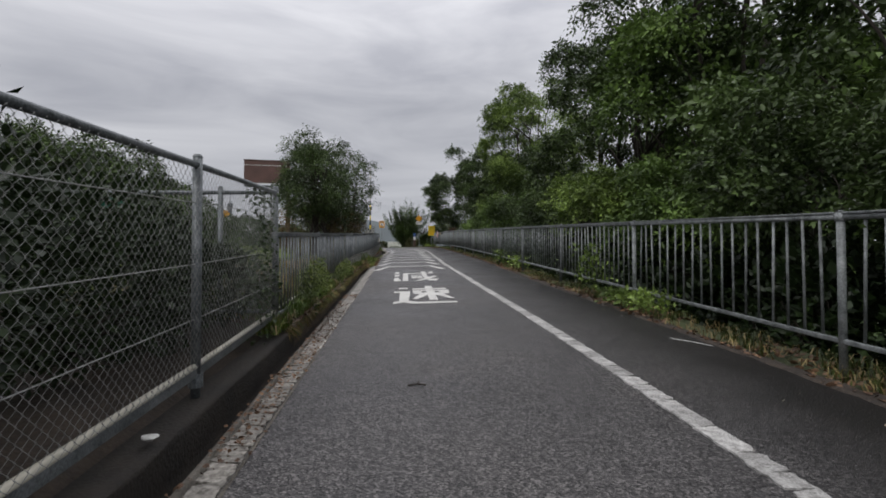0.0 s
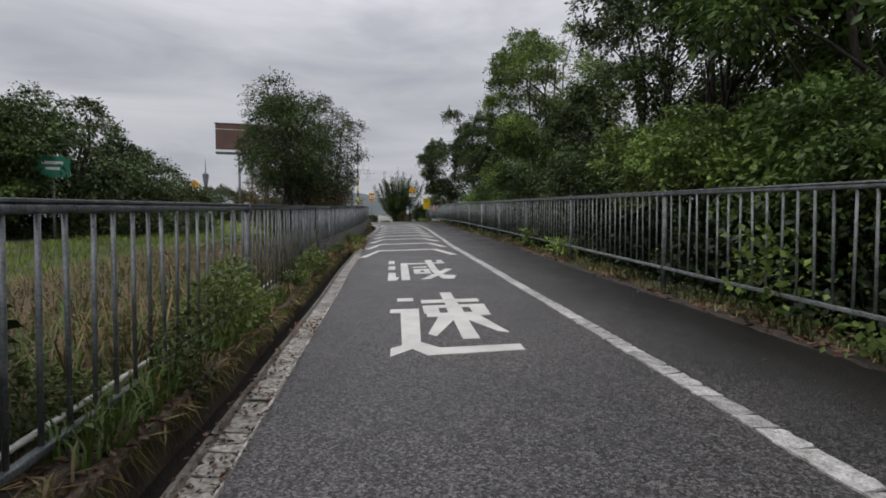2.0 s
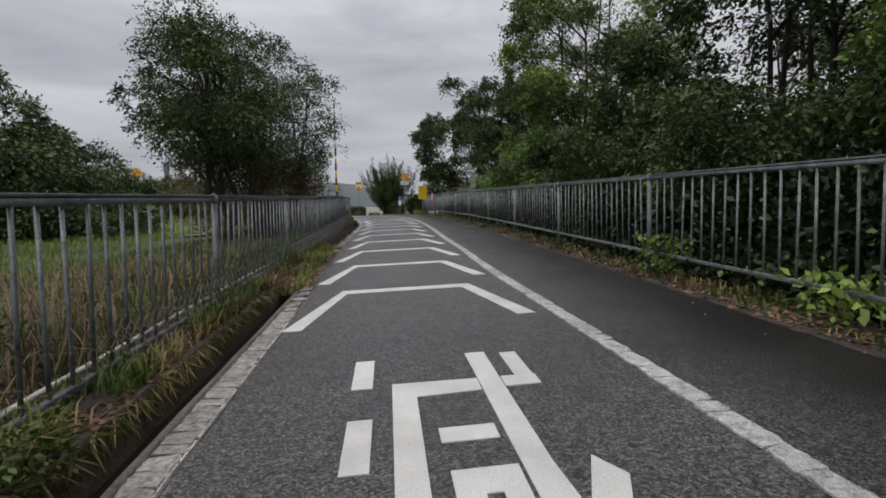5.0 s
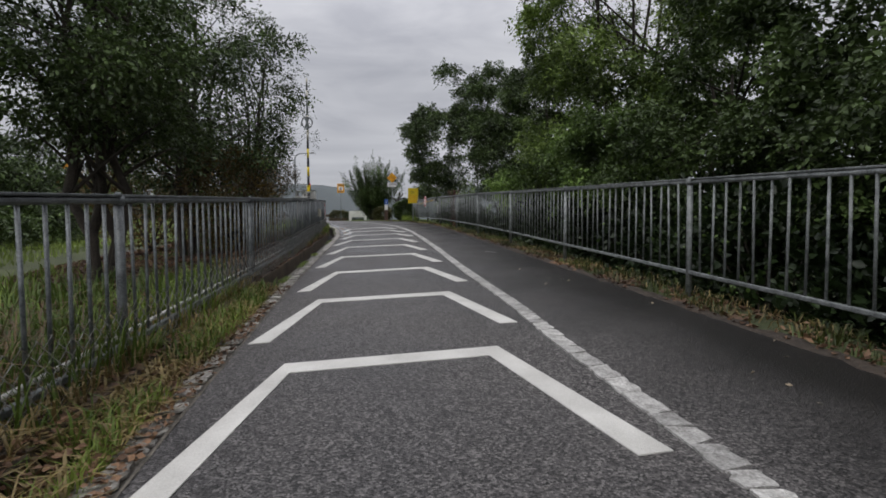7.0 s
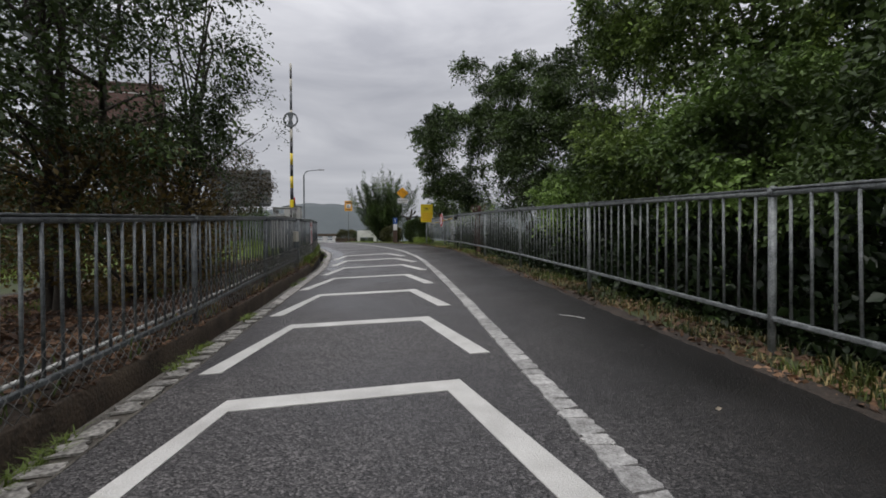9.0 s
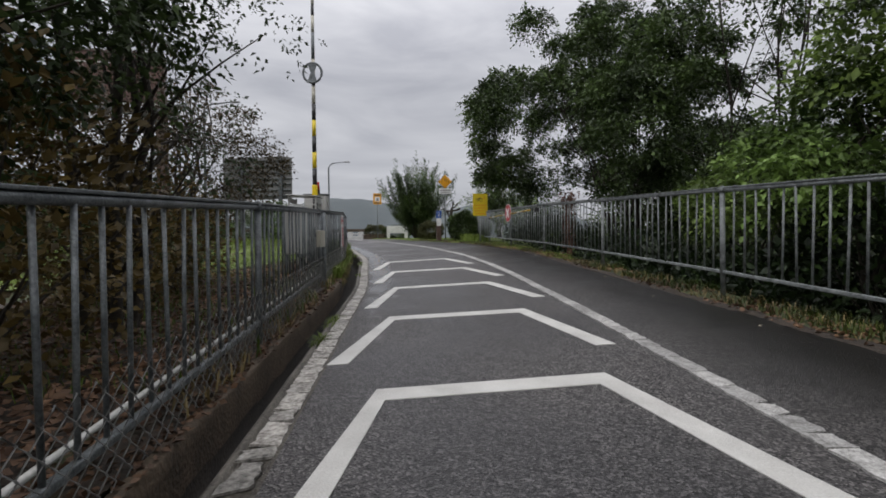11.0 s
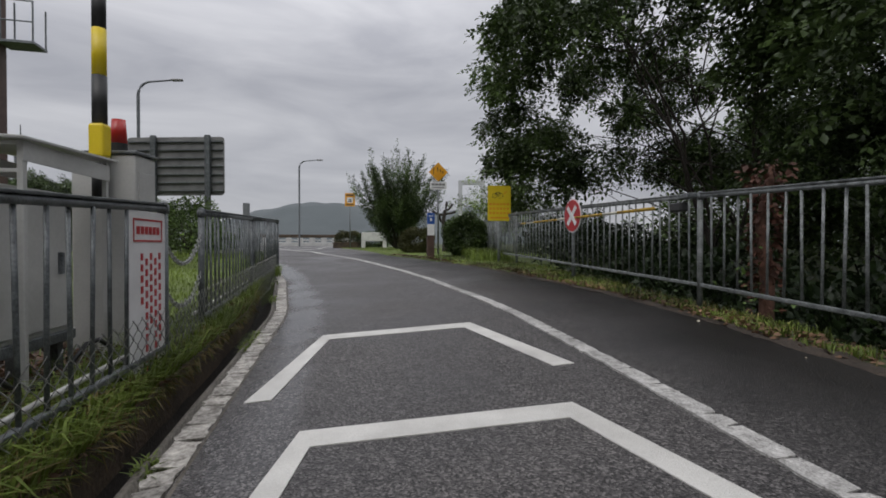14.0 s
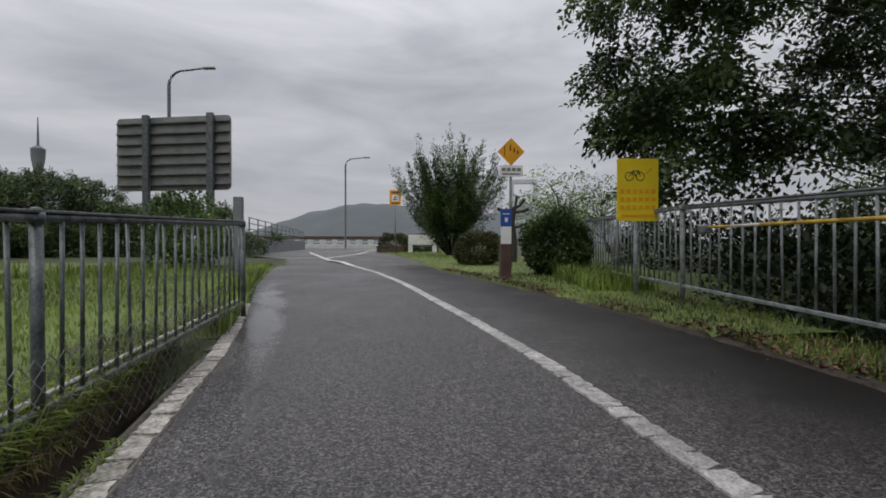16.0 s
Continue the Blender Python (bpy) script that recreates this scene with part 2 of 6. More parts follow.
WHITE = surface("white_sheet", (0.62, 0.62, 0.62), (0.80, 0.80, 0.80), 4, 0.45, 0, 0.05, 60, 0.2)
BLUE = surface("blue_sheet", (0.015, 0.06, 0.26), (0.025, 0.10, 0.38), 4, 0.4, 0, 0.05, 60, 0.2)
GREEN_SHEET = surface("green_sheet", (0.01, 0.16, 0.10), (0.015, 0.22, 0.14), 4, 0.4, 0, 0.05, 60, 0.2)
BLACK = surface("black_paint", (0.012, 0.012, 0.013), (0.035, 0.035, 0.036), 6, 0.5, 0, 0.1, 60, 0.2)
GREY_SIGN = surface("sign_back_grey", (0.13, 0.13, 0.127), (0.235, 0.235, 0.228), 2, 0.5, 0.3, 0.1, 60, 0.25)
CABINET = surface("cabinet_paint", (0.40, 0.40, 0.385), (0.55, 0.55, 0.53), 2.5, 0.45, 0, 0.1, 50, 0.25)
BEIGE = surface("beige_paint", (0.42, 0.40, 0.33), (0.55, 0.53, 0.45), 4, 0.5, 0, 0.1, 50, 0.25)
BROWN = surface("brown_post", (0.05, 0.028, 0.022), (0.10, 0.06, 0.045), 5, 0.65, 0, 0.3, 40, 0.3)
BARK = surface("bark", (0.016, 0.013, 0.010), (0.058, 0.047, 0.036), 8, 0.9, 0, 1.0, 35, 0.5)
RED_BARK = surface("reddish_bark", (0.06, 0.028, 0.02), (0.15, 0.075, 0.05), 8, 0.9, 0, 1.0, 35, 0.5)
STONE = surface("pale_stone", (0.46, 0.46, 0.44), (0.66, 0.66, 0.63), 3, 0.6, 0, 0.3, 50, 0.3)
RED_GLASS = surface("red_lens", (0.40, 0.02, 0.015), (0.55, 0.035, 0.03), 4, 0.25, 0, 0.05, 30, 0.2)
LEAF_DARK = leaf_material("leaf_dark", (0.004, 0.010, 0.003), (0.118, 0.178, 0.054), 0.18)
# undergrowth and hedge leaves, with the canopy's shade darkened into their colour
LEAF_SHADE = leaf_material("leaf_shaded", (0.005, 0.011, 0.004), (0.026, 0.046, 0.012), 0.12)
LEAF_MID = leaf_material("leaf_mid", (0.007, 0.019, 0.005), (0.195, 0.300, 0.072), 0.22)
LEAF_LIGHT = leaf_material("leaf_light", (0.010, 0.025, 0.006), (0.275, 0.385, 0.092), 0.24)
LEAF_GREY = leaf_material("leaf_greyish", (0.028, 0.045, 0.022), (0.085, 0.115, 0.055))
LEAF_BROWN = leaf_material("leaf_autumn", (0.055, 0.038, 0.014), (0.17, 0.12, 0.035))
LEAF_OLIVE = leaf_material("leaf_olive", (0.030, 0.034, 0.012), (0.13, 0.13, 0.05))
LEAF_RUSSET = leaf_material("leaf_russet", (0.020, 0.018, 0.009), (0.115, 0.085, 0.045), 0.15)
LEAF_RED = leaf_material("dead_vine_leaf", (0.020, 0.010, 0.008), (0.16, 0.065, 0.04), 0.1, 0.6)
LITTER = leaf_material("dead_leaf", (0.026, 0.014, 0.010), (0.235, 0.138, 0.080), 0.05, 0.6)
LEAF_WEED = leaf_material("leaf_weed", (0.010, 0.020, 0.005), (0.165, 0.215, 0.050), 0.2)
LEAF_VINE = leaf_material("leaf_vine", (0.010, 0.022, 0.006), (0.10, 0.16, 0.040), 0.2)
GRASS = leaf_material("grass_blade", (0.035, 0.065, 0.012), (0.14, 0.20, 0.035), 0.3)
GRASS_LAWN = leaf_material("lawn_blade", (0.075, 0.105, 0.022), (0.225, 0.30, 0.060), 0.35)
# darker copy of GRASS, with the right-hand verge's shade in its colour
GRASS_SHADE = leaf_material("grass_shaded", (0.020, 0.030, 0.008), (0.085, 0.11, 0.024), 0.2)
GRASS_DRY = leaf_material("grass_dry", (0.10, 0.075, 0.03), (0.30, 0.23, 0.10), 0.2)
GRASS_STRAW = leaf_material("grass_straw", (0.035, 0.022, 0.012), (0.25, 0.165, 0.075), 0.15)
WHITE_SCRAP = leaf_material("pale_leaf_scrap", (0.20, 0.15, 0.09), (0.50, 0.46, 0.38), 0.05, 0.6)
# far tower, bridge and hill: distance haze is mixed into the base colours
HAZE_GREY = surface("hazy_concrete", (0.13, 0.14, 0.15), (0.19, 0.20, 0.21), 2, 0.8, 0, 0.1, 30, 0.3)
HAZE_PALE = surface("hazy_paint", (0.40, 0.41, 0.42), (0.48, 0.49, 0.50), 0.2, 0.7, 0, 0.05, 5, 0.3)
HILL = surface("hazy_hill", (0.080, 0.094, 0.100), (0.112, 0.128, 0.132), 0.02, 1.0, 0, 0, 1.0, 0.3)

# ---------------------------------------------------------------- plan
def road_z(x, y):
    """Height of the carriageway: a steady climb that levels out, with a slight crossfall."""
    z = np.interp(y, (-30, -2, 2, 6, 10, 14, 18, 22, 26, 30, 34, 38, 42, 46), (-0.9, 0, 0.19, 0.39, 0.58, 0.80, 1.00, 1.19, 1.38, 1.57, 1.77, 1.96, 2.08, 2.12))
    c = np.interp(y, (0, 20, 34, 42, 50), (0.002, 0.024, 0.039, 0.03, 0.0))
    return z + c * np.clip(x + 0.3 + 0.035 * y, -3.0, 3.0)


EDGE_Y = (-30, 2.2, 3.8, 6.6, 9.1, 11.4, 14.8, 16.1, 18.4, 20.4, 24, 28.5, 29.3, 31.1, 33.7, 34.2, 35.1, 36.7, 37.65, 38.75, 41.0, 44.25, 46)
EDGE_X = (2.0, -0.89, -1.04, -1.30, -1.53, -1.77, -2.04, -2.19, -2.42, -2.60, -2.86, -3.23, -3.33, -3.63, -4.06, -4.18, -4.45, -4.92, -5.27, -5.73, -6.69, -7.87, -8.4)
LINE_Y = (-30, 3.3, 5.4, 10.6, 12.2, 15.3, 17.0, 18.3, 20.2, 22, 24, 26.9, 30, 31.5, 33.4, 34.5, 35.2, 36.4, 38.5, 41.2, 43.5, 46.0)
LINE_X = (3.9, 1.27, 1.08, 0.57, 0.40, 0.07, -0.07, -0.14, -0.31, -0.44, -0.57, -0.80, -1.10, -1.32, -1.66, -1.93, -2.15, -2.50, -3.25, -4.2, -5.13, -6.4)
SIDE_Y = (-30, 3.0, 5.0, 9.2, 12.6, 16.4, 18, 22.3, 24.3, 27.5, 29.7, 33.0, 34.5, 37.1, 38.9, 43.6, 53, 62)
SIDE_X = (5.1, 2.52, 2.36, 2.02, 1.72, 1.42, 1.28, 0.90, 0.74, 0.44, 0.22, -0.12, -0.40, -1.20, -1.85, -3.7, -6.1, -8.6)
RIGHT_POSTS = ((3.04, 0.34), (2.77, 3.34), (2.52, 6.33), (2.28, 9.31), (2.04, 12.29), (1.80, 15.28), (1.57, 18.27), (1.33, 21.26), (1.09, 24.24), (0.79, 27.22), (0.48, 30.19), (0.10, 33.18), (-0.30, 35.95), (-0.68, 38.65), (-0.80, 40.75), (-0.86, 42.85))
LEFT_POSTS = ((-1.79, 5.10), (-2.07, 8.0), (-2.38, 11.0), (-2.62, 13.9), (-2.82, 16.8), (-3.02, 19.75), (-3.24, 22.7), (-3.55, 25.7), (-3.88, 28.7), (-4.20, 31.65))
LEFT_POSTS_FAR = ((-4.42, 32.62), (-4.90, 35.10), (-5.52, 38.2))
edge_x = lambda y: np.interp(y, EDGE_Y, EDGE_X)
line_x = lambda y: np.interp(y, LINE_Y, LINE_X)
side_x = lambda y: np.interp(y, SIDE_Y, SIDE_X)
rf_x = lambda y: np.interp(y, [-30] + [p[1] for p in RIGHT_POSTS], [5.6] + [p[0] for p in RIGHT_POSTS])
lf_x = lambda y: np.interp(y, [-30, -3.0] + [p[1] for p in LEFT_POSTS + LEFT_POSTS_FAR], [1.6, -0.95] + [p[0] for p in LEFT_POSTS + LEFT_POSTS_FAR])


def ground_z(x, y):
    """Height of the open ground either side of the carriageway."""
    z0 = road_z(np.clip(x, edge_x(y), side_x(y)), y)
    far = np.clip((y - 36) / 6, 0, 1)
    r = x - rf_x(y) - 0.25
    drop = np.where(r > 0, np.minimum(r * 0.55, 3.2), 0) * (1 - far) - 0.0
    lft = lf_x(y) - x
    rise = np.where(lft > -0.15, 0.05, 0.0) - np.where(lft > 0.4, np.minimum((lft - 0.4) * 0.10, 0.7), 0) * (1 - far)
    return z0 - drop + rise * (1 - far) + 0.03 * np.sin(x * 1.7 + y * 0.9) * np.where((r > 0) | (lft > 0.3), 1, 0)


# ---------------------------------------------------------------- mesh helpers
def link(name, data, parent=None, mat=None):
    ob = new(name, data)
    if mat and not data.materials:
        data.materials.append(mat)
    if parent:
        ob.parent = parent
    return ob


def mesh_np(name, verts, faces, mat, parent=None, smooth=False):
    """Mesh from an array of points and an array of equal-sided faces."""
    verts, faces = np.asarray(verts, np.float32), np.asarray(faces, np.int32)
    me = bpy.data.meshes.new(name)
    k = faces.shape[1]
    me.vertices.add(len(verts)); me.vertices.foreach_set("co", verts.ravel())
    me.loops.add(faces.size); me.loops.foreach_set("vertex_index", faces.ravel())
    me.polygons.add(len(faces)); me.polygons.foreach_set("loop_start", np.arange(0, faces.size, k, dtype=np.int32))
    if smooth:
        me.polygons.foreach_set("use_smooth", np.ones(len(faces), bool))
    me.update(calc_edges=True)
    return link(name, me, parent, mat)


def part(name, bm, mat, parent=None, label="", smooth=False):
    me = bpy.data.meshes.new(name)
    bmesh.ops.recalc_face_normals(bm, faces=bm.faces)
    bm.to_mesh(me); bm.free()
    if smooth:
        for p in me.polygons:
            p.use_smooth = True
    ob = link(name, me, parent, mat)
    if label:
        ob["label"] = label
    return ob


def thing(name, label, category, group="", kind="", at=(0, 0, 0), rz=0):
    ob = new(name)
    ob.empty_display_size = 0.1
    ob.matrix_basis = pose(*at, 0, 0, rz)
    return tagged(ob, label, category, group, kind)


def box(bm, size, at=(0, 0, 0), rot=(0, 0, 0), bevel=0.0):
    g = bmesh.ops.create_cube(bm, size=1.0)
    vs = g["verts"]
    bmesh.ops.scale(bm, vec=size, verts=vs)
    if bevel:
        es = list({ed for v in vs for ed in v.link_edges})
        r = bmesh.ops.bevel(bm, geom=es, offset=bevel, segments=2, profile=0.5, affect="EDGES")
        vs = list({v for f in r["faces"] for v in f.verts} | {v for v in vs if v.is_valid})
    m = pose(*at, *rot)
    bmesh.ops.transform(bm, matrix=m, verts=vs)
    return bm


def rod(bm, a, b, r, r2=None, n=10):
    a, b = Vector(a), Vector(b)
    d = b - a
    g = bmesh.ops.create_cone(bm, cap_ends=True, segments=n, radius1=r, radius2=r if r2 is None else r2, depth=d.length)
    m = Matrix.Translation((a + b) / 2) @ d.to_track_quat("Z", "Y").to_matrix().to_4x4()
    bmesh.ops.transform(bm, matrix=m, verts=g["verts"])
    return bm


def plate(bm, pts, y0, y1):
    """A flat outline in x, z, thickened from y0 to y1."""
    a = [bm.verts.new((x, y0, z)) for x, z in pts]
    b = [bm.verts.new((x, y1, z)) for x, z in pts]
    bm.faces.new(a); bm.faces.new(b[::-1])
    for i in range(len(pts)):
        j = (i + 1) % len(pts)
        bm.faces.new((a[i], b[i], b[j], a[j]))
    return bm


def rounded(w, h, r, cx=0, cz=0, n=5):
    pts = []
    for sx, sz, a0 in ((1, 1, 0), (-1, 1, 90), (-1, -1, 180), (1, -1, 270)):
        for k in range(n + 1):
            a = radians(a0 + 90 * k / n)
            pts.append((cx + sx * (w / 2 - r) + r * math.cos(a), cz + sz * (h / 2 - r) + r * math.sin(a)))
    return pts


def circle(r, cx=0, cz=0, n=28):
    return [(cx + r * math.cos(2 * math.pi * k / n), cz + r * math.sin(2 * math.pi * k / n)) for k in range(n)]


def BM():
    return bmesh.new()


def tubes(name, lines, mat, parent=None, sides=5, smooth=True):
    """Tapered tubes along polylines: [(points, radii), ...]."""
    V, F, n0 = [], [], 0
    ang = np.arange(sides) * 2 * np.pi / sides
    for pts, rad in lines:
        pts = np.asarray(pts, float); rad = np.broadcast_to(np.asarray(rad, float), (len(pts),))
        d = np.gradient(pts, axis=0); d /= np.linalg.norm(d, axis=1)[:, None] + 1e-9
        ref = np.where(np.abs(d[:, 2:3]) < 0.9, np.array([[0, 0, 1.0]]), np.array([[1.0, 0, 0]]))
        u = np.cross(d, ref); u /= np.linalg.norm(u, axis=1)[:, None] + 1e-9
        w = np.cross(d, u)
        ring = pts[:, None] + rad[:, None, None] * (np.cos(ang)[None, :, None] * u[:, None] + np.sin(ang)[None, :, None] * w[:, None])
        V.append(ring.reshape(-1, 3))
        i = np.arange(len(pts) - 1)[:, None] * sides + n0
        k = np.arange(sides)[None]
        F.append(np.stack([i + k, i + (k + 1) % sides, i + sides + (k + 1) % sides, i + sides + k], -1).reshape(-1, 4))
        n0 += len(pts) * sides
    return mesh_np(name, np.concatenate(V), np.concatenate(F), mat, parent, smooth)


def leaf_mesh(name, P, D, size, mat, parent=None, rng=None, aspect=0.32, fold=0.12):
    """Folded kite-shaped leaves at points P, pointing along D."""
    n = len(P)
    D = D / (np.linalg.norm(D, axis=1)[:, None] + 1e-9)
    q = rng.normal(size=(n, 3)) * 0.6; q[:, 2] += 0.9
    S = np.cross(D, q); S /= np.linalg.norm(S, axis=1)[:, None] + 1e-9
    N = np.cross(S, D)
    s = np.broadcast_to(size, (n,))[:, None]
    V = np.stack([P, P + D * s * 0.45 - S * s * aspect + N * s * fold, P + D * s, P + D * s * 0.45 + S * s * aspect + N * s * fold], 1).reshape(-1, 3)
    i = np.arange(n)[:, None] * 4
    F = np.concatenate([i + np.array([[0, 1, 2]]), i + np.array([[0, 2, 3]])], 1).reshape(-1, 3)
    return mesh_np(name, V, F, mat, parent)


def sprig_mesh(name, P, D, size, mat, parent=None, rng=None, k=5, aspect=0.30):
    """Sprigs of k leaves set alternately along a drooping twig, one sprig at each point."""
    n = len(P)
    D = D / (np.linalg.norm(D, axis=1)[:, None] + 1e-9)
    q = rng.normal(size=(n, 3)) * 0.55; q[:, 2] += 1.0
    S = np.cross(D, q); S /= np.linalg.norm(S, axis=1)[:, None] + 1e-9
    s = np.broadcast_to(size, (n,))[:, None]
    PP, DD, SS = [], [], []
    for j in range(k):
        u = (j + 0.3) / k
        side = 0.0 if j == k - 1 else (1.0 if j % 2 else -1.0)
        PP.append(P + D * s * 1.9 * u - np.array([[0, 0, 0.5]]) * s * u * u)
        DD.append(D * 0.65 + S * side * 0.9 + np.array([[0, 0, -0.22]]) + rng.normal(size=(n, 3)) * 0.22)
        SS.append(s[:, 0] * rng.uniform(0.75, 1.15, n))
    return leaf_mesh(name, np.concatenate(PP), np.concatenate(DD), np.concatenate(SS), mat, parent, rng, aspect)


def blade_mesh(name, P, H, W, mat, rng, lean=0.5, parent=None):
    """Bent grass blades: two quads' worth of triangles each."""
    n = len(P)
    a = rng.uniform(0, 2 * np.pi, n)
    d = np.stack([np.cos(a), np.sin(a), np.zeros(n)], 1)
    s = np.stack([-np.sin(a), np.cos(a), np.zeros(n)], 1)
    ln = rng.uniform(0.1, 1.0, n)[:, None] * lean * H[:, None]
    up = np.array([[0, 0, 1.0]])
    m = P + up * H[:, None] * 0.6 + d * ln * 0.35
    t = P + up * H[:, None] * (1 - 0.25 * lean) + d * ln
    w = W[:, None]
    V = np.stack([P - s * w, P + s * w, m + s * w * 0.75, m - s * w * 0.75, t], 1).reshape(-1, 3)
    i = np.arange(n)[:, None] * 5
    F = np.concatenate([i + np.array([[0, 1, 2]]), i + np.array([[0, 2, 3]]), i + np.array([[3, 2, 4]])], 1).reshape(-1, 3)
    return mesh_np(name, V, F, mat, parent)

# ---------------------------------------------------------------- ground, road, gutter
def grid_sheet(name, xs, ys, zf, mat):
    X, Y = np.meshgrid(xs, ys)
    V = np.stack([X, Y, zf(X, Y)], -1).reshape(-1, 3)
    nx = len(xs)
    i = (np.arange(len(ys) - 1)[:, None] * nx + np.arange(nx - 1)[None]).reshape(-1, 1)
    return mesh_np(name, V, i + np.array([[0, 1, nx + 1, nx]]), mat, None, True)


def sheet_z(X, Y):
    z = ground_z(X, Y)
    z = np.where((X > edge_x(Y) - 0.2) & (X < side_x(Y) + 0.05) & (Y < 46), z - 0.12, z)
    z = np.where((Y >= 46) & (Y < 112) & (X < side_x(Y) + 0.3) & (X > np.interp(Y, (46, 50, 55, 62, 72, 85, 110), (-8.2, -9.6, -13.6, -15.7, -18.0, -21.5, -39.5))), z - 0.12, z)
    z = np.where((X > lf_x(Y) - 0.05) & (X <= edge_x(Y) - 0.1) & (Y < 36.9), z - 0.6, z)
    z = np.where((X > edge_x(Y) - 3.1) & (X <= edge_x(Y) - 0.1) & (Y < 5.3), z - 0.5, z)
    return z


gx = np.concatenate([[-1800, -600, -250, -120, -70, -45, -32, -24, -18, -15], np.arange(-13, 12.1, 0.25), [13, 15, 18, 22, 28, 36, 50, 80, 150, 300, 700, 1800]])
gy = np.concatenate([[-300, -100, -50, -30, -20, -14], np.arange(-10, 48.1, 0.5), [50, 54, 60, 68, 78, 90, 105, 120, 150, 200, 300, 500, 900, 1800]])
tagged(grid_sheet("ground", gx, gy, sheet_z, GROUND), "uneven grassy ground beside the cycle path", "ground", kind="structure")


def strip_sheet(name, ys, x_lo, x_hi, rise, mat, turned=False):
    """Ground strip whose road-side edge tucks under the asphalt."""
    cs = np.array([0, 0.012, 0.03, 0.1, 0.2, 0.35, 0.5, 0.65, 0.8, 0.9, 1.0])
    dz = np.array([-0.10, 0.0] + [rise] * 9)
    k = len(cs)
    V = np.array([[x_lo(y) * (1 - c) + x_hi(y) * c, y, 0] for y in ys for c in cs])
    V[:, 2] = ground_z(V[:, 0], V[:, 1]) + np.tile(dz, len(ys))
    i = (np.arange(len(ys) - 1)[:, None] * k + np.arange(k - 1)[None]).reshape(-1, 1)
    q4 = np.array([[0, 1, k + 1, k]])
    return mesh_np(name, V, i + (q4[:, ::-1] if turned else q4), mat, None, True)


left_lawn_x = lambda y: np.where(np.asarray(y) > 37.1, edge_x(y) - 0.04, lf_x(y) - 0.35)
tagged(strip_sheet("lawn", np.arange(37.0, 68.1, 0.5), lambda y: side_x(y) - 0.02, lambda y: side_x(y) + 5.0, 0.03, LAWN), "short bright lawn round the signs", "lawn", kind="structure")
tagged(strip_sheet("soil_patch", np.arange(18.5, 33.01, 0.5), lambda y: lf_x(y) - 0.25, lambda y: lf_x(y) - 5.9 - 0.7 * math.sin(0.9 * y) - 0.4 * math.sin(2.3 * y), 0.02, SOIL, True), "bare leaf-strewn soil under the scrub", "soil", kind="structure")
tagged(strip_sheet("lawn", np.arange(33.0, 46.1, 0.25), lambda y: float(left_lawn_x(y)), lambda y: lf_x(y) - 16, 0.03, LAWN, True), "bright lawn behind the left fence", "lawn", kind="structure")


def loft(name, ys, prof, base_x, mat, parent=None, rough=0.0):
    """Sweeps a cross-section (offset, rise) along a line in the plan."""
    V = np.array([[base_x(y) + o, y, float(road_z(base_x(y), y)) + r] for y in ys for o, r in prof])
    if rough:
        V += np.random.default_rng(len(ys)).normal(size=V.shape) * np.array([rough, 0, rough])
    k = len(prof)
    i = (np.arange(len(ys) - 1)[:, None] * k + np.arange(k - 1)[None]).reshape(-1, 1)
    return mesh_np(name, V, i + np.array([[0, 1, k + 1, k]]), mat, parent)


ry = np.arange(-28, 46.01, 0.5)
cols = np.linspace(0, 1, 40)
RV = np.array([[edge_x(y) * (1 - c) + side_x(y) * c, y, 0] for y in ry for c in cols])
RV[:, 2] = road_z(RV[:, 0], RV[:, 1])
ri = (np.arange(len(ry) - 1)[:, None] * 40 + np.arange(39)[None]).reshape(-1, 1)
road_ob = tagged(mesh_np("road", RV, ri + np.array([[0, 1, 41, 40]]), ASPHALT, None, True), "damp grey asphalt cycle path climbing between two fences", "road", kind="structure")
road_ob.data.attributes.new("across", "FLOAT", "POINT").data.foreach_set("value", np.tile(cols, len(ry)).astype(np.float32))
wet = np.array([math.exp(-((c - 0.06) / 0.085) ** 2) * float(np.interp(y, (22, 30, 40, 43), (0, 0.85, 0.85, 0.2))) for y in ry for c in cols], np.float32)
road_ob.data.attributes.new("wet", "FLOAT", "POINT").data.foreach_set("value", wet)
py = np.array([46, 50, 55, 62, 72, 85, 110.0])
pl = np.array([-8.4, -9.8, -13.8, -15.9, -18.2, -21.8, -40.0])
pr = np.array([side_x(46), side_x(50), side_x(55), side_x(62), -10.0, -10.0, -10.0])
PV = np.array([[l * (1 - c) + r * c, y, 2.12 + 0.0 * c] for y, l, r in zip(py, pl, pr) for c in np.linspace(0, 1, 6)])
PV[:6, 2] = [float(road_z(x, 46.0)) for x in PV[:6, 0]]
pi = (np.arange(len(py) - 1)[:, None] * 6 + np.arange(5)[None]).reshape(-1, 1)
tagged(mesh_np("road_junction", PV, pi + np.array([[0, 1, 7, 6]]), ASPHALT), "damp asphalt junction at the top of the path", "road", kind="structure")

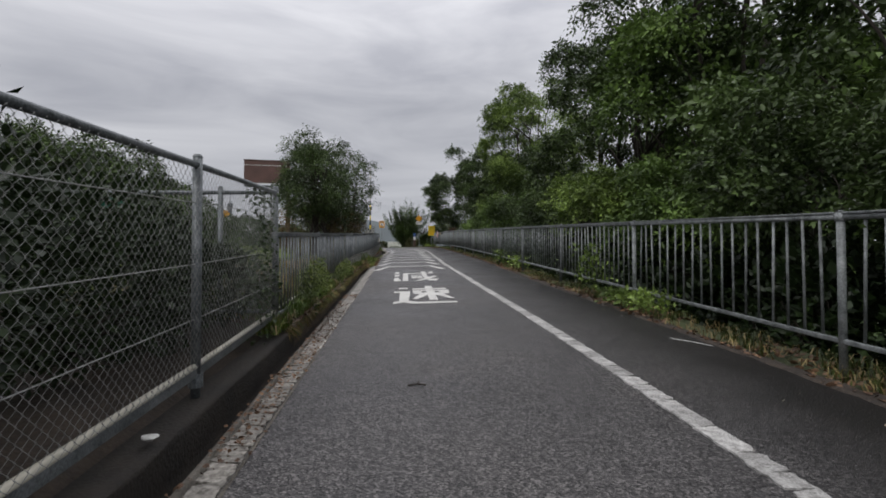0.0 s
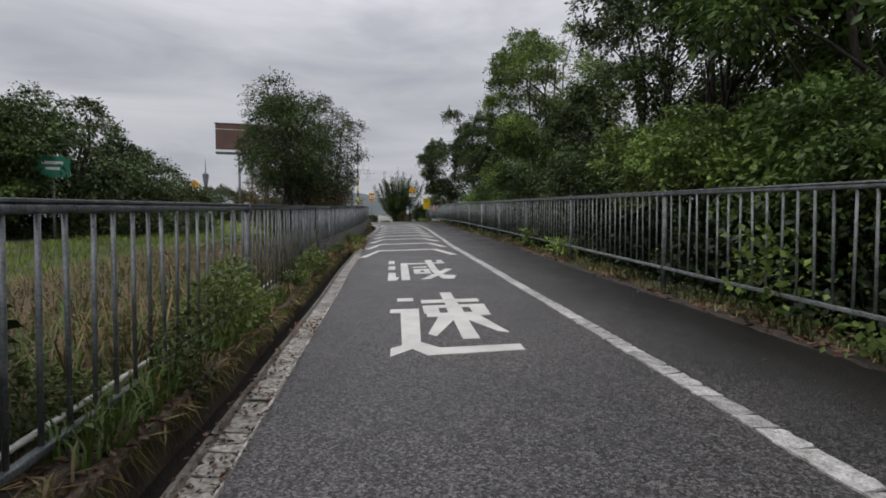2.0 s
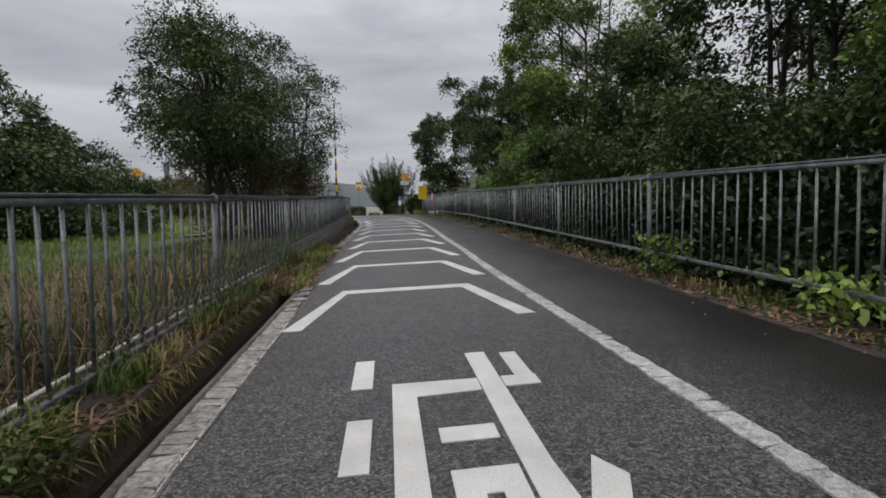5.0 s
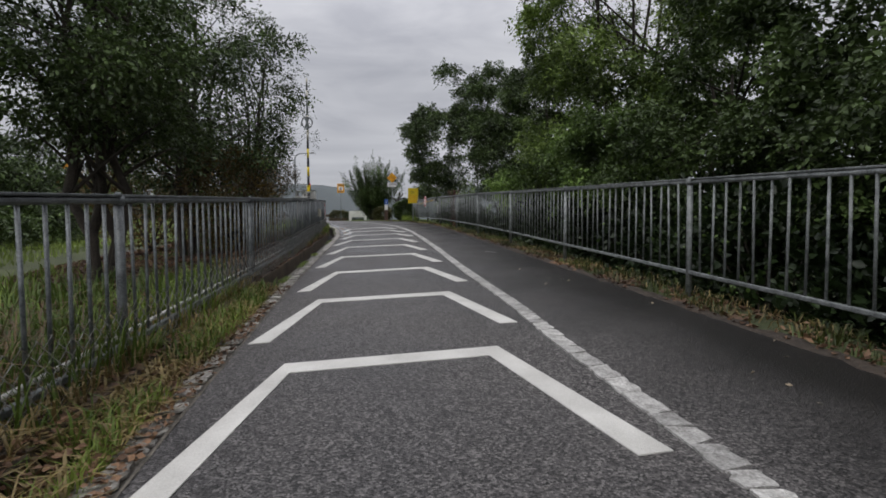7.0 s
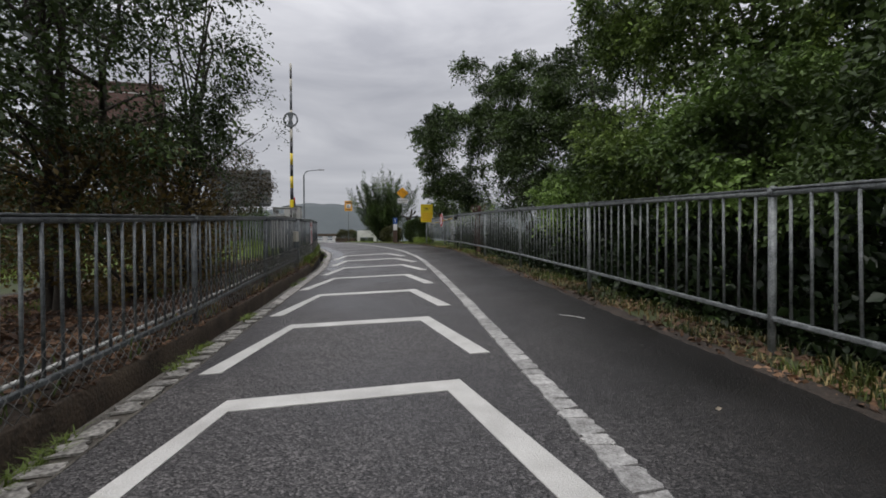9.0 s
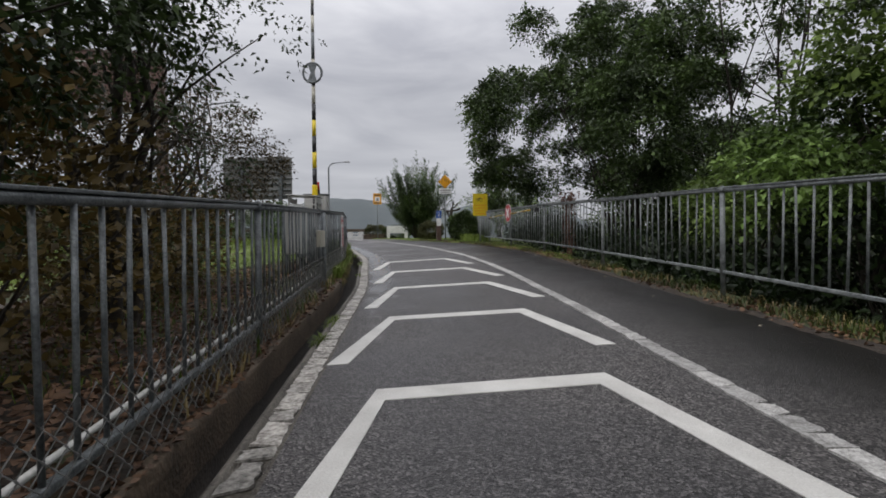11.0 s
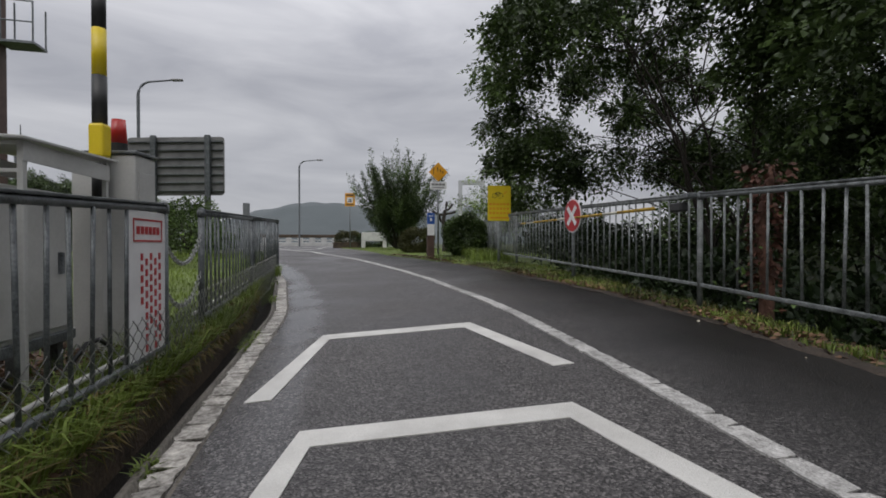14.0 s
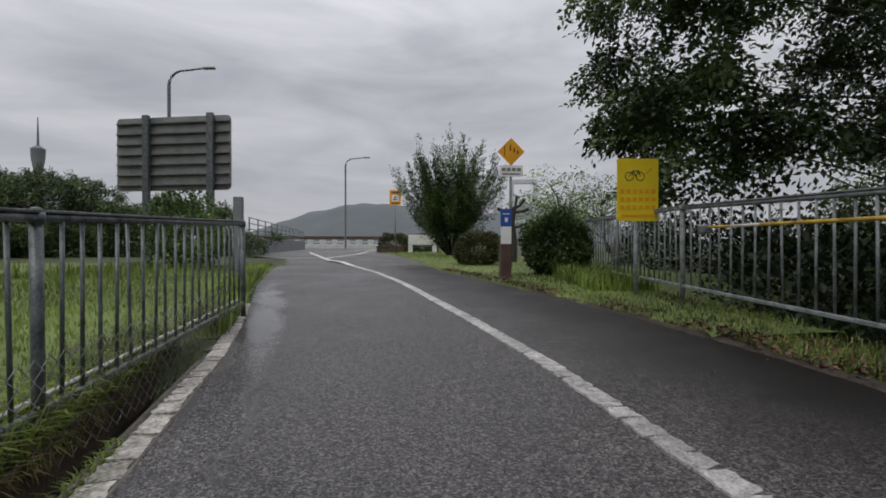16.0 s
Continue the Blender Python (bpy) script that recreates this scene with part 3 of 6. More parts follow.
gys = np.arange(-12, 36.76, 0.25)
near, far_ = gys[gys <= 5.01], gys[gys >= 4.99]
gut = tagged(loft("gutter", gys, ((-0.186, -0.02), (-0.192, -0.30), (-0.385, -0.30), (-0.393, -0.16)), edge_x, DARK_CONC), "open concrete gutter with a near-black channel", "gutter", kind="structure")
tagged(loft("gutter_wall", near, ((-0.393, -0.17), (-0.402, -0.015), (-0.410, 0.010), (-0.60, 0.014), (-0.615, -0.06)), edge_x, DARK_CONC, None, 0.003), "broad near-black concrete kerb under the chain-link fence", "kerb", kind="structure")
tagged(loft("gutter_wall", far_, ((-0.393, -0.17), (-0.400, -0.02), (-0.404, 0.042), (-0.412, 0.055), (-0.465, 0.057), (-0.475, 0.03)), edge_x, CONCRETE, None, 0.004), "stained brown concrete wall behind the gutter", "kerb", kind="structure")
tagged(loft("gutter_lip", gys, ((0.022, 0.0035), (0.006, 0.0035), (0.003, -0.012), (-0.128, -0.013), (-0.132, -0.03), (-0.150, -0.03), (-0.154, -0.002), (-0.182, -0.003), (-0.187, -0.012), (-0.188, -0.06)), edge_x, LIP_CONC, None, 0.0012), "weathered concrete lip of the gutter", "kerb", kind="structure")
tagged(loft("soil_bank", near, ((-0.61, -0.05), (-0.7, -0.04), (-0.8, 0.03), (-1.05, 0.09), (-1.6, 0.11), (-2.8, 0.11), (-3.0, -0.1)), edge_x, SOIL, None, 0.014), "dark soil behind the kerb", "soil", kind="structure")
tagged(loft("soil_bank", far_, ((-0.47, 0.042), (-0.52, 0.065), (-0.60, 0.075), (-0.8, 0.06), (-1.05, 0.05), (-1.35, -0.02)), edge_x, SOIL, None, 0.014), "bare brown soil behind the gutter kerb", "soil", kind="structure")
cul = thing("culvert", "concrete culvert mouth with a dark opening where the gutter ends", "culvert", at=(float(edge_x(36.8)) - 0.29, 36.8, float(road_z(edge_x(36.8), 36.8))), rz=20)
part("lintel", box(BM(), (0.34, 0.42, 0.07), (0, 0.22, -0.03), bevel=0.012), LIP_CONC, cul)
part("side_wall", box(BM(), (0.06, 0.42, 0.44), (-0.17, 0.22, -0.14), bevel=0.01), CONCRETE, cul)
part("side_wall", box(BM(), (0.05, 0.42, 0.36), (0.155, 0.22, -0.18), bevel=0.01), CONCRETE, cul)
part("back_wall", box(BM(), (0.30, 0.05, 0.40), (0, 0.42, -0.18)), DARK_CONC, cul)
part("head_wall", box(BM(), (0.12, 0.10, 0.30), (-0.24, 0.05, 0.02), bevel=0.012), LIP_CONC, cul)
tagged(loft("verge_kerb", np.arange(-12, 40.01, 0.12), ((-0.05, -0.01), (-0.02, 0.006), (0.03, 0.010), (0.09, 0.012), (0.14, -0.03)), side_x, SOIL, None, 0.007), "crumbled dirty edge beside the asphalt", "edging", kind="structure")

# ---------------------------------------------------------------- road markings
HEAD = -0.0775


def flat_marking(name, pieces, origin, skew, parent, rise=0.005, slope=HEAD):
    """Painted strokes, each given as an outline in metres across and along the path."""
    h = Vector((slope, 1)).normalized()
    r = Vector((h.y, -h.x))
    for outline in pieces:
        bm = BM()
        top, low = [], []
        for u, v in outline:
            x = origin[0] + r.x * u + h.x * (v + skew * u)
            y = origin[1] + r.y * u + h.y * (v + skew * u)
            z = float(road_z(x, y))
            top.append(bm.verts.new((x, y, z + rise))); low.append(bm.verts.new((x, y, z - 0.004)))
        bm.faces.new(top)
        bm.normal_update()
        for i in range(len(top)):
            j = (i + 1) % len(top)
            bm.faces.new((top[i], low[i], low[j], top[j]))
        bmesh.ops.triangulate(bm, faces=[f for f in bm.faces if len(f.verts) > 4])
        part(name, bm, PAINT, parent)


def q(x0, y0, x1, y1):
    return ((x0, y0), (x1, y0), (x1, y1), (x0, y1))


SLOW = [
    q(0.05, 1.80, 0.22, 1.97),
    ((-0.02, 1.24), (0.08, 1.24), (0.08, 0.15), (0.0, 0.08), (0.0, -0.11), (0.155, 0.05), (0.25, -0.11), (0.93, -0.08), (0.93, 0.06), (0.35, 0.05), (0.22, 0.21), (0.26, 1.40), (-0.02, 1.40)),
    q(0.30, 1.66, 0.91, 1.83),
    q(0.30, 1.40, 0.93, 1.53), q(0.32, 1.02, 0.91, 1.17), q(0.30, 1.17, 0.45, 1.40), q(0.76, 1.17, 0.92, 1.40),
    q(0.54, 1.84, 0.67, 2.25), q(0.54, 1.53, 0.67, 1.66), q(0.53, 1.17, 0.68, 1.40), q(0.54, 0.25, 0.67, 1.02),
    ((0.42, 1.02), (0.54, 1.02), (0.54, 0.86), (0.35, 0.36), (0.29, 0.44)),
    ((0.67, 1.02), (0.80, 1.02), (0.93, 0.39), (0.85, 0.44), (0.67, 0.86)),
]
DOWN = [
    q(-0.08, 1.81, 0.03, 2.23), q(-0.07, 1.04, 0.04, 1.46),
    ((-0.06, 0.68), (0.05, 0.65), (0.055, 0.18), (0.10, 0.22), (0.06, -0.09), (-0.06, -0.09)),
    ((0.13, 1.84), (0.13, -0.07), (0.25, -0.07), (0.25, 1.66), (0.58, 1.68), (0.58, 1.83)),
    q(0.71, 1.70, 0.90, 1.83),
    q(0.32, 1.20, 0.56, 1.32),
    q(0.33, 0.85, 0.58, 1.0), q(0.33, 0.50, 0.58, 0.66), q(0.33, 0.66, 0.43, 0.85), q(0.49, 0.66, 0.58, 0.85),
    ((0.58, 2.24), (0.70, 2.24), (0.71, 1.0), (0.76, 0.32), (0.93, 0.24), (0.955, 0.34), (0.86, -0.06), (0.71, -0.05), (0.60, 0.7)),
    q(0.79, 1.83, 0.89, 2.20),
]
flat_marking("stroke", SLOW, (-0.72, 6.98), 0.03, thing("road_character", "white painted road character meaning speed, on the asphalt", "road marking", "slow-down lettering"))
rc = thing("road_character", "white painted road character meaning reduce, on the asphalt", "road marking", "slow-down lettering")
flat_marking("stroke", DOWN, (-1.0, 10.36), 0.03, rc)
flat_marking("stroke", [((0.40, -0.07), (0.53, -0.07), (0.94, 0.86), (0.86, 1.0))], (-1.0, 10.36), 0.03, rc, 0.008)

CHEV_L = ((-1.71, 14.83), (-1.88, 16.80), (-2.05, 18.79), (-2.18, 20.80), (-2.38, 22.83), (-2.54, 24.84), (-2.71, 26.86), (-2.885, 28.87), (-3.15, 30.85), (-3.46, 32.79))
CHEV_R = ((-0.37, 15.0), (-0.53, 16.98), (-0.69, 18.98), (-0.85, 21.0), (-1.02, 22.98), (-1.19, 24.99), (-1.35, 27.01), (-1.52, 29.06), (-1.80, 31.05), (-2.16, 33.06))
for i, (a, b) in enumerate(zip(CHEV_L, CHEV_R)):
    w = math.hypot(b[0] - a[0], b[1] - a[1])
    j = min(i + 1, 9)
    slope = (CHEV_R[j][0] - CHEV_R[j - 1][0]) / 2.02
    ch = thing("chevron_marking", "white painted bracket-shaped speed reduction bar across the lane", "road marking", "speed reduction bars")
    sk = ((b[1] - a[1]) - (-slope) * w) / w
    splay = 0.32 if i < 6 else 0.37
    flat_marking("leg", [((0.0, 0.0), (-splay, -1.49), (0.145 - splay, -1.49), (0.057, -0.172)), ((w - 0.097, -0.172), (w + 0.17, -1.45), (w + 0.32, -1.45), (w, 0.0))], a, sk, ch, 0.005, slope)
    flat_marking("crossbar", [((0.0, 0.0), (0.057, -0.172), (w - 0.097, -0.172), (w, 0.0))], a, sk, ch, 0.005, slope)


# ---------------------------------------------------------------- fences
def ribbon_box(a, b, w, h):
    """A bar between two points, w wide and h high, with softened edges."""
    a, b = Vector(a), Vector(b)
    d = b - a
    bm = BM()
    box(bm, (w, d.length, h), bevel=min(w, h) * 0.22)
    bmesh.ops.transform(bm, matrix=Matrix.Translation((a + b) / 2) @ d.to_track_quat("Y", "Z").to_matrix().to_4x4(), verts=bm.verts)
    return bm


def rail_fence(name, posts, top_of, label, bars, mat, toe_gap=0.17, white_pipe=False):
    f = thing(name, label, "fence")
    H = 1.04
    meshes = {}
    for nm, bm in (("post", rod(BM(), (0, 0, -0.10), (0, 0, 1.085), 0.0265, n=12)), ("collar", rod(BM(), (0, 0, 1.025), (0, 0, 1.078), 0.034, n=12)),
                   ("post_cap", rod(BM(), (0, 0, 1.085), (0, 0, 1.100), 0.0265, 0.014, n=12)), ("lug", box(BM(), (0.030, 0.10, 0.036), (0, 0, 0.19), bevel=0.006)),
                   ("baluster", rod(BM(), (0, 0, 0), (0, 0, H - toe_gap - 0.04), 0.0102, n=8))):
        bmesh.ops.recalc_face_normals(bm, faces=bm.faces)
        meshes[nm] = bpy.data.meshes.new(nm)
        bm.to_mesh(meshes[nm]); bm.free()
        for p in meshes[nm].polygons:
            p.use_smooth = len(p.vertices) == 4 and nm != "lug"
    rng = np.random.default_rng(7)
    for i, (x, y) in enumerate(posts):
        zt = top_of(x, y)
        k, k0 = posts[min(i + 1, len(posts) - 1)], posts[max(i - 1, 0)]
        ob = link("post", meshes["post"], f, mat)
        ob.matrix_basis = pose(x, y, zt - 1.06, rng.normal(0, 0.3), rng.normal(0, 0.3), math.degrees(math.atan2(-(k[0] - k0[0]), k[1] - k0[1])))
        for nm in ("collar", "post_cap", "lug"):
            link(nm, meshes[nm], ob, mat)
    for (x0, y0), (x1, y1) in zip(posts, posts[1:]):
        z0, z1 = top_of(x0, y0), top_of(x1, y1)
        part("top_rail", rod(BM(), (x0, y0, z0 - 0.006), (x1, y1, z1 - 0.006), 0.021, n=12), mat, f, smooth=True)
        part("cap_strip", ribbon_box((x0, y0, z0 + 0.021), (x1, y1, z1 + 0.021), 0.050, 0.014), mat, f)
        part("bottom_rail", ribbon_box((x0, y0, z0 - H + toe_gap), (x1, y1, z1 - H + toe_gap), 0.038, 0.034), mat, f)
        if white_pipe:
            part("conduit", rod(BM(), (x0 - 0.07, y0, z0 - H + toe_gap + 0.03), (x1 - 0.07, y1, z1 - H + toe_gap + 0.03), 0.014, n=8), WHITE_PIPE, f, "white plastic conduit along the bottom rail", True)
        n = max(2, round(math.hypot(x1 - x0, y1 - y0) / 3.0 * bars))
        for k in range(1, n + 1):
            t = k / (n + 1)
            ob = link("baluster", meshes["baluster"], f, mat)
            ob.matrix_basis = pose(x0 + (x1 - x0) * t, y0 + (y1 - y0) * t, z0 + (z1 - z0) * t - H + toe_gap + 0.02, rng.normal(0, 0.6), rng.normal(0, 0.5), 0)
    return f


def right_top(x, y):
    return float(np.interp(y, (0.34, 3.34, 12.29, 21.26, 27.22, 33.18, 38.6, 42.8), (1.24, 1.38, 1.87, 2.33, 2.64, 2.90, 3.06, 3.10)))


def left_top(x, y):
    return float(np.interp(y, (5.1, 8.0, 11.35, 22.5, 24.7, 31.65, 38.2), (1.335, 1.48, 1.645, 2.23, 2.36, 2.66, 2.88)))


rail_fence("guard_fence", RIGHT_POSTS, right_top, "weathered grey-green steel baluster fence along the wooded bank", 18, GALV)
rail_fence("guard_fence", LEFT_POSTS, left_top, "weathered grey steel baluster fence behind the gutter", 18, GALV_DARK, white_pipe=True)
rail_fence("guard_fence", LEFT_POSTS_FAR, left_top, "short grey steel baluster fence beyond the chained gap", 18, GALV_DARK, white_pipe=True)


def chain_link(name, ys, x_of, z_of, height, parent, pitch=0.038, off=0.0, r=0.0021):
    """Interlocked zigzag wires, one tube each, joined into one mesh."""
    lines = []
    k = np.arange(int(height / pitch) + 1)
    for i, y in enumerate(np.arange(ys[0], ys[1], pitch)):
        yy = y + ((k + i) % 2) * pitch
        x = x_of(yy) + off + np.where((k + i) % 2, 0.004, -0.004)
        lines.append((np.stack([x, yy, np.array([z_of(a) for a in yy]) + k * pitch], 1), r))
    return tubes(name, lines, WIRE, parent, 3, False)


cl_x = lambda y: np.interp(y, (-4, 2.91, 4.95), (-0.86, -1.49, -1.72))
cl_top = lambda y: float(np.interp(y, (-4, 2.91, 4.95), (1.32, 1.67, 1.78)))
cf = thing("chain_link_fence", "tall dark chain-link fence with steel posts on the gutter kerb", "fence")
for y in (-1.1, 0.9, 2.91, 4.92):
    x, zt = float(cl_x(y)), cl_top(y)
    p = part("post", rod(BM(), (x, y, zt - 1.42), (x, y, zt + 0.03), 0.028, n=12), GALV_DARK, cf, smooth=True)
    part("post_cap", rod(BM(), (x, y, zt + 0.03), (x, y, zt + 0.045), 0.031, 0.02, 12), GALV_DARK, p)
    part("collar", rod(BM(), (x, y, zt - 1.36), (x, y, zt - 1.28), 0.042, n=12), GALV_DARK, p)
for y0, y1 in ((-4.0, -1.1), (-1.1, 0.9), (0.9, 2.91), (2.91, 4.92)):
    for dz, r, nm in ((-0.02, 0.021, "top_rail"), (-1.235, 0.02, "bottom_rail")):
        part(nm, rod(BM(), (float(cl_x(y0)), y0, cl_top(y0) + dz), (float(cl_x(y1)), y1, cl_top(y1) + dz), r, n=10), GALV_DARK if dz > -1 else BEIGE, cf, smooth=True)
    part("angle_iron", ribbon_box((float(cl_x(y0)) + 0.012, y0, cl_top(y0) - 1.268), (float(cl_x(y1)) + 0.012, y1, cl_top(y1) - 1.268), 0.012, 0.055), GALV_DARK, cf, "dark angle iron under the pale bottom rail")
    for dz in (-0.25, -0.62, -0.95):
        part("tension_wire", rod(BM(), (float(cl_x(y0)), y0, cl_top(y0) + dz), (float(cl_x(y1)), y1, cl_top(y1) + dz), 0.0032, n=5), WIRE, cf)
chain_link("wire_mesh", (-4.0, 4.88), cl_x, lambda y: cl_top(y) - 1.24, 1.22, cf, 0.028, 0.024, 0.0017)

# short return of the chain-link fence at its far end
xe, ye, ze = float(cl_x(4.92)), 4.92, cl_top(4.92)
for x in (-2.28, -4.1):
    p = part("post", rod(BM(), (x, ye, ze - 1.42), (x, ye, ze + 0.03), 0.026, n=12), GALV_DARK, cf, smooth=True)
    part("post_cap", rod(BM(), (x, ye, ze + 0.03), (x, ye, ze + 0.045), 0.029, 0.019, 12), GALV_DARK, p)
for dz, r, nm in ((-0.02, 0.021, "top_rail"), (-1.235, 0.02, "bottom_rail")):
    part(nm, rod(BM(), (xe, ye, ze + dz), (-4.1, ye, ze + dz), r, n=10), GALV_DARK, cf, smooth=True)
k = np.arange(33)
tubes("wire_mesh", [(np.stack([x - ((k + i) % 2) * 0.038, ye + np.where((k + i) % 2, 0.004, -0.004), ze - 1.24 + k * 0.038], 1), 0.0021) for i, x in enumerate(np.arange(xe - 0.02, -4.1, -0.038))], WIRE, cf, 3, False)

lm = thing("mesh_skirt", "low chain-link skirt wired to the foot of the fence", "wire mesh")
chain_link("wire_mesh", (12.2, 31.6), lf_x, lambda y: left_top(0, y) - 1.14, 0.54, lm, pitch=0.048, off=0.05, r=0.0034)
chain_link("wire_mesh", (31.7, 37.5), lf_x, lambda y: left_top(0, y) - 1.14, 0.54, lm, pitch=0.048, off=0.05, r=0.0034)

# ---------------------------------------------------------------- trees and shrubs
def crown_points(rng, centre, rad, nclump, per, clump, hollow=0.45, low=-1.0, flat=0.62):
    """Leaf places and directions: flattened clumps on an uneven ellipsoid, leaves in each clump's outer shell, with loose sprays."""
    P, D, C = [], [], []
    while len(C) < nclump:
        d = rng.normal(size=3); d /= np.linalg.norm(d)
        if d[2] < low:
            continue
        bump = 0.70 + 0.45 * rng.random()
        C.append(centre + d * rad * (hollow + (1 - hollow) * rng.random() ** 0.5) * bump)
    for c in C:
        out = (c - centre) / rad
        out = out / (np.linalg.norm(out) + 1e-6)
        size = clump * (0.42 + 1.0 * rng.random() ** 1.4)
        m = int(per * (size / clump) ** 2 * 0.8)
        d = rng.normal(size=(m, 3)) + out * 0.7 + np.array([0, 0, 0.45])
        d /= np.linalg.norm(d, axis=1)[:, None]
        ph = rng.uniform(0, 6.28, 3)
        lump = 1 + 0.30 * np.sin(5 * d[:, 0] + ph[0]) * np.sin(5 * d[:, 1] + ph[1]) + 0.15 * np.sin(9 * d[:, 2] + ph[2])
        k = (0.45 + 0.55 * rng.random(m) ** 0.5) * lump
        P.append(c + d * k[:, None] * size * np.array([1, 1, flat]))
        D.append(rng.normal(size=(m, 3)) * 0.6 + d * np.array([1, 1, 0.2]) + np.array([0, 0, -0.25]))
        for _ in range(3):
            e = rng.normal(size=3) + out * 1.1 + np.array([0, 0, 0.3]); e /= np.linalg.norm(e)
            m2 = max(6, int(per * 0.045))
            q = rng.uniform(0.5, 1.0, m2)
            P.append(c + e * size * (0.6 + 0.5 * q)[:, None] + rng.normal(size=(m2, 3)) * 0.07 - np.array([[0, 0, 0.3]]) * size * (q[:, None] ** 2))
            D.append(rng.normal(size=(m2, 3)) * 0.7 + e * 0.8 + np.array([0, 0, -0.3]))
    return np.concatenate(P), np.concatenate(D), np.array(C)


def limb_lines(rng, stems, C, r0, every=1):
    """Curved limbs from the nearest stem to clump centres."""
    L = []
    for c in C[::every]:
        st = stems[rng.integers(len(stems))]
        k = np.clip(((c[2] - st[0][2]) / (st[-1][2] - st[0][2] + 1e-6)) - 0.25 * rng.random() - 0.1, 0.12, 0.98) * (len(st) - 1)
        i = int(k)
        a = st[i] + (st[min(i + 1, len(st) - 1)] - st[i]) * (k - i)
        mid = (a + c) / 2 + np.array([0, 0, 0.10 * np.linalg.norm(c - a)]) + rng.normal(size=3) * 0.12
        t = np.linspace(0, 1, 5)[:, None]
        L.append(((1 - t) ** 2 * a + 2 * t * (1 - t) * mid + t ** 2 * c, np.linspace(r0 * 0.42, r0 * 0.08, 5)))
    return L


def tree(name, label, seed, base, height, rad, crown_z, mat, nclump=70, per=150, leaf=0.11, clump=0.8, nst=3, trunk=0.13, low=-1.0, hollow=0.45, aspect=0.27, bark=None, lean=(0, 0), category="tree", group="", dens=0.42, leaflets=3):
    rng = np.random.default_rng(seed)
    t = thing(name, label, category, group, at=base)
    centre = np.array([lean[0], lean[1], crown_z])
    P, D, C = crown_points(rng, centre, np.array(rad), nclump, per, clump, hollow, low)
    stems, lines = [], []
    for s in range(nst):
        a = rng.uniform(0, 2 * np.pi)
        end = centre + np.array([math.cos(a) * rad[0] * 0.35, math.sin(a) * rad[1] * 0.35, rad[2] * 0.55]) * (1 if nst > 1 else 0.3)
        q0 = np.array([math.cos(a), math.sin(a), 0]) * (0.12 if nst > 1 else 0)
        u = np.linspace(0, 1, 8)[:, None]
        st = q0 + (end - q0) * np.concatenate([u ** 1.3, u ** 1.3, u], 1) + rng.normal(size=(8, 3)) * np.array([0.08, 0.08, 0]) * (u > 0)
        st[0, 2] = -0.3
        stems.append(st)
        lines.append((st, np.linspace(trunk, trunk * 0.25, 8)))
    lines += limb_lines(rng, stems, C, trunk, 3 if nclump > 100 else 2)
    tubes("trunk", lines, bark or BARK, t, 6)
    keep = rng.random(len(P)) < dens
    P, D = P[keep], D[keep]
    sprig_mesh("crown", P, D, leaf * 1.15 * rng.uniform(0.65, 1.25, len(P)), mat, t, rng, leaflets, aspect)
    return t


def bush(name, label, seed, base, rad, mat, n, leaf, group="", category="bush", shell=0.75, squash=1.0):
    """Dense rounded or clipped shrub: leaves in the outer shell over a woody core."""
    rng = np.random.default_rng(seed)
    t = thing(name, label, category, group, at=base)
    d = rng.normal(size=(n, 3)); d /= np.linalg.norm(d, axis=1)[:, None]
    d = np.sign(d) * np.abs(d) ** squash
    nz = np.array([noise.noise(Vector((*(v * 1.7), )) + Vector((seed, 0, 0))) for v in d]) * 0.22
    k = (shell + (1 - shell) * rng.random(n) ** 0.6 + nz)[:, None]
    P = d * k * np.array(rad) + np.array([0, 0, rad[2] * 0.92])
    keep = P[:, 2] > 0.02
    leaf_mesh("foliage", P[keep], (d + rng.normal(size=(n, 3)) * 0.8 + np.array([0, 0, 0.3]))[keep], leaf * rng.uniform(0.6, 1.3, keep.sum()), mat, t, rng)
    L = []
    for _ in range(14):
        e = rng.normal(size=3); e /= np.linalg.norm(e); e[2] = abs(e[2])
        p = e * np.array(rad) * 0.8 + np.array([0, 0, rad[2] * 0.6])
        u = np.linspace(0, 1, 4)[:, None]
        L.append((p * u * np.array([1, 1, 1]) + rng.normal(size=(4, 3)) * 0.02, np.linspace(0.022, 0.006, 4)))
    tubes("woody_core", L, BARK, t, 5)
    return t


gz = lambda x, y: float(ground_z(np.float64(x), np.float64(y)))

# wooded bank behind the right-hand fence
BANK = "trees of the wooded bank"
tree("broadleaf_tree", "spreading dark green tree with open branches beside the fence", 11, (4.1, 38.6, gz(4.1, 38.6)), 10, (4.6, 4.3, 3.6), 5.4, LEAF_DARK, 90, 560, 0.100, 0.76, 8, 0.045, -0.78, 0.50, lean=(-1.15, 0.2), group=BANK, dens=0.80, leaflets=4)
tree("broadleaf_tree", "open dark green tree with thin leaning stems behind the fence", 21, (5.4, 33.6, gz(5.4, 33.6)), 10, (2.9, 2.5, 4.6), 6.4, LEAF_DARK, 42, 420, 0.105, 0.78, 7, 0.050, -0.75, 0.55, group=BANK, dens=0.60, leaflets=4)
tree("broadleaf_tree", "bright green tree leaning out over the fence", 31, (5.0, 27.2, gz(5.0, 27.2)), 9.5, (2.9, 2.9, 4.3), 7.4, LEAF_LIGHT, 62, 520, 0.100, 0.80, 4, 0.09, hollow=0.6, group=BANK, dens=0.7, leaflets=4)
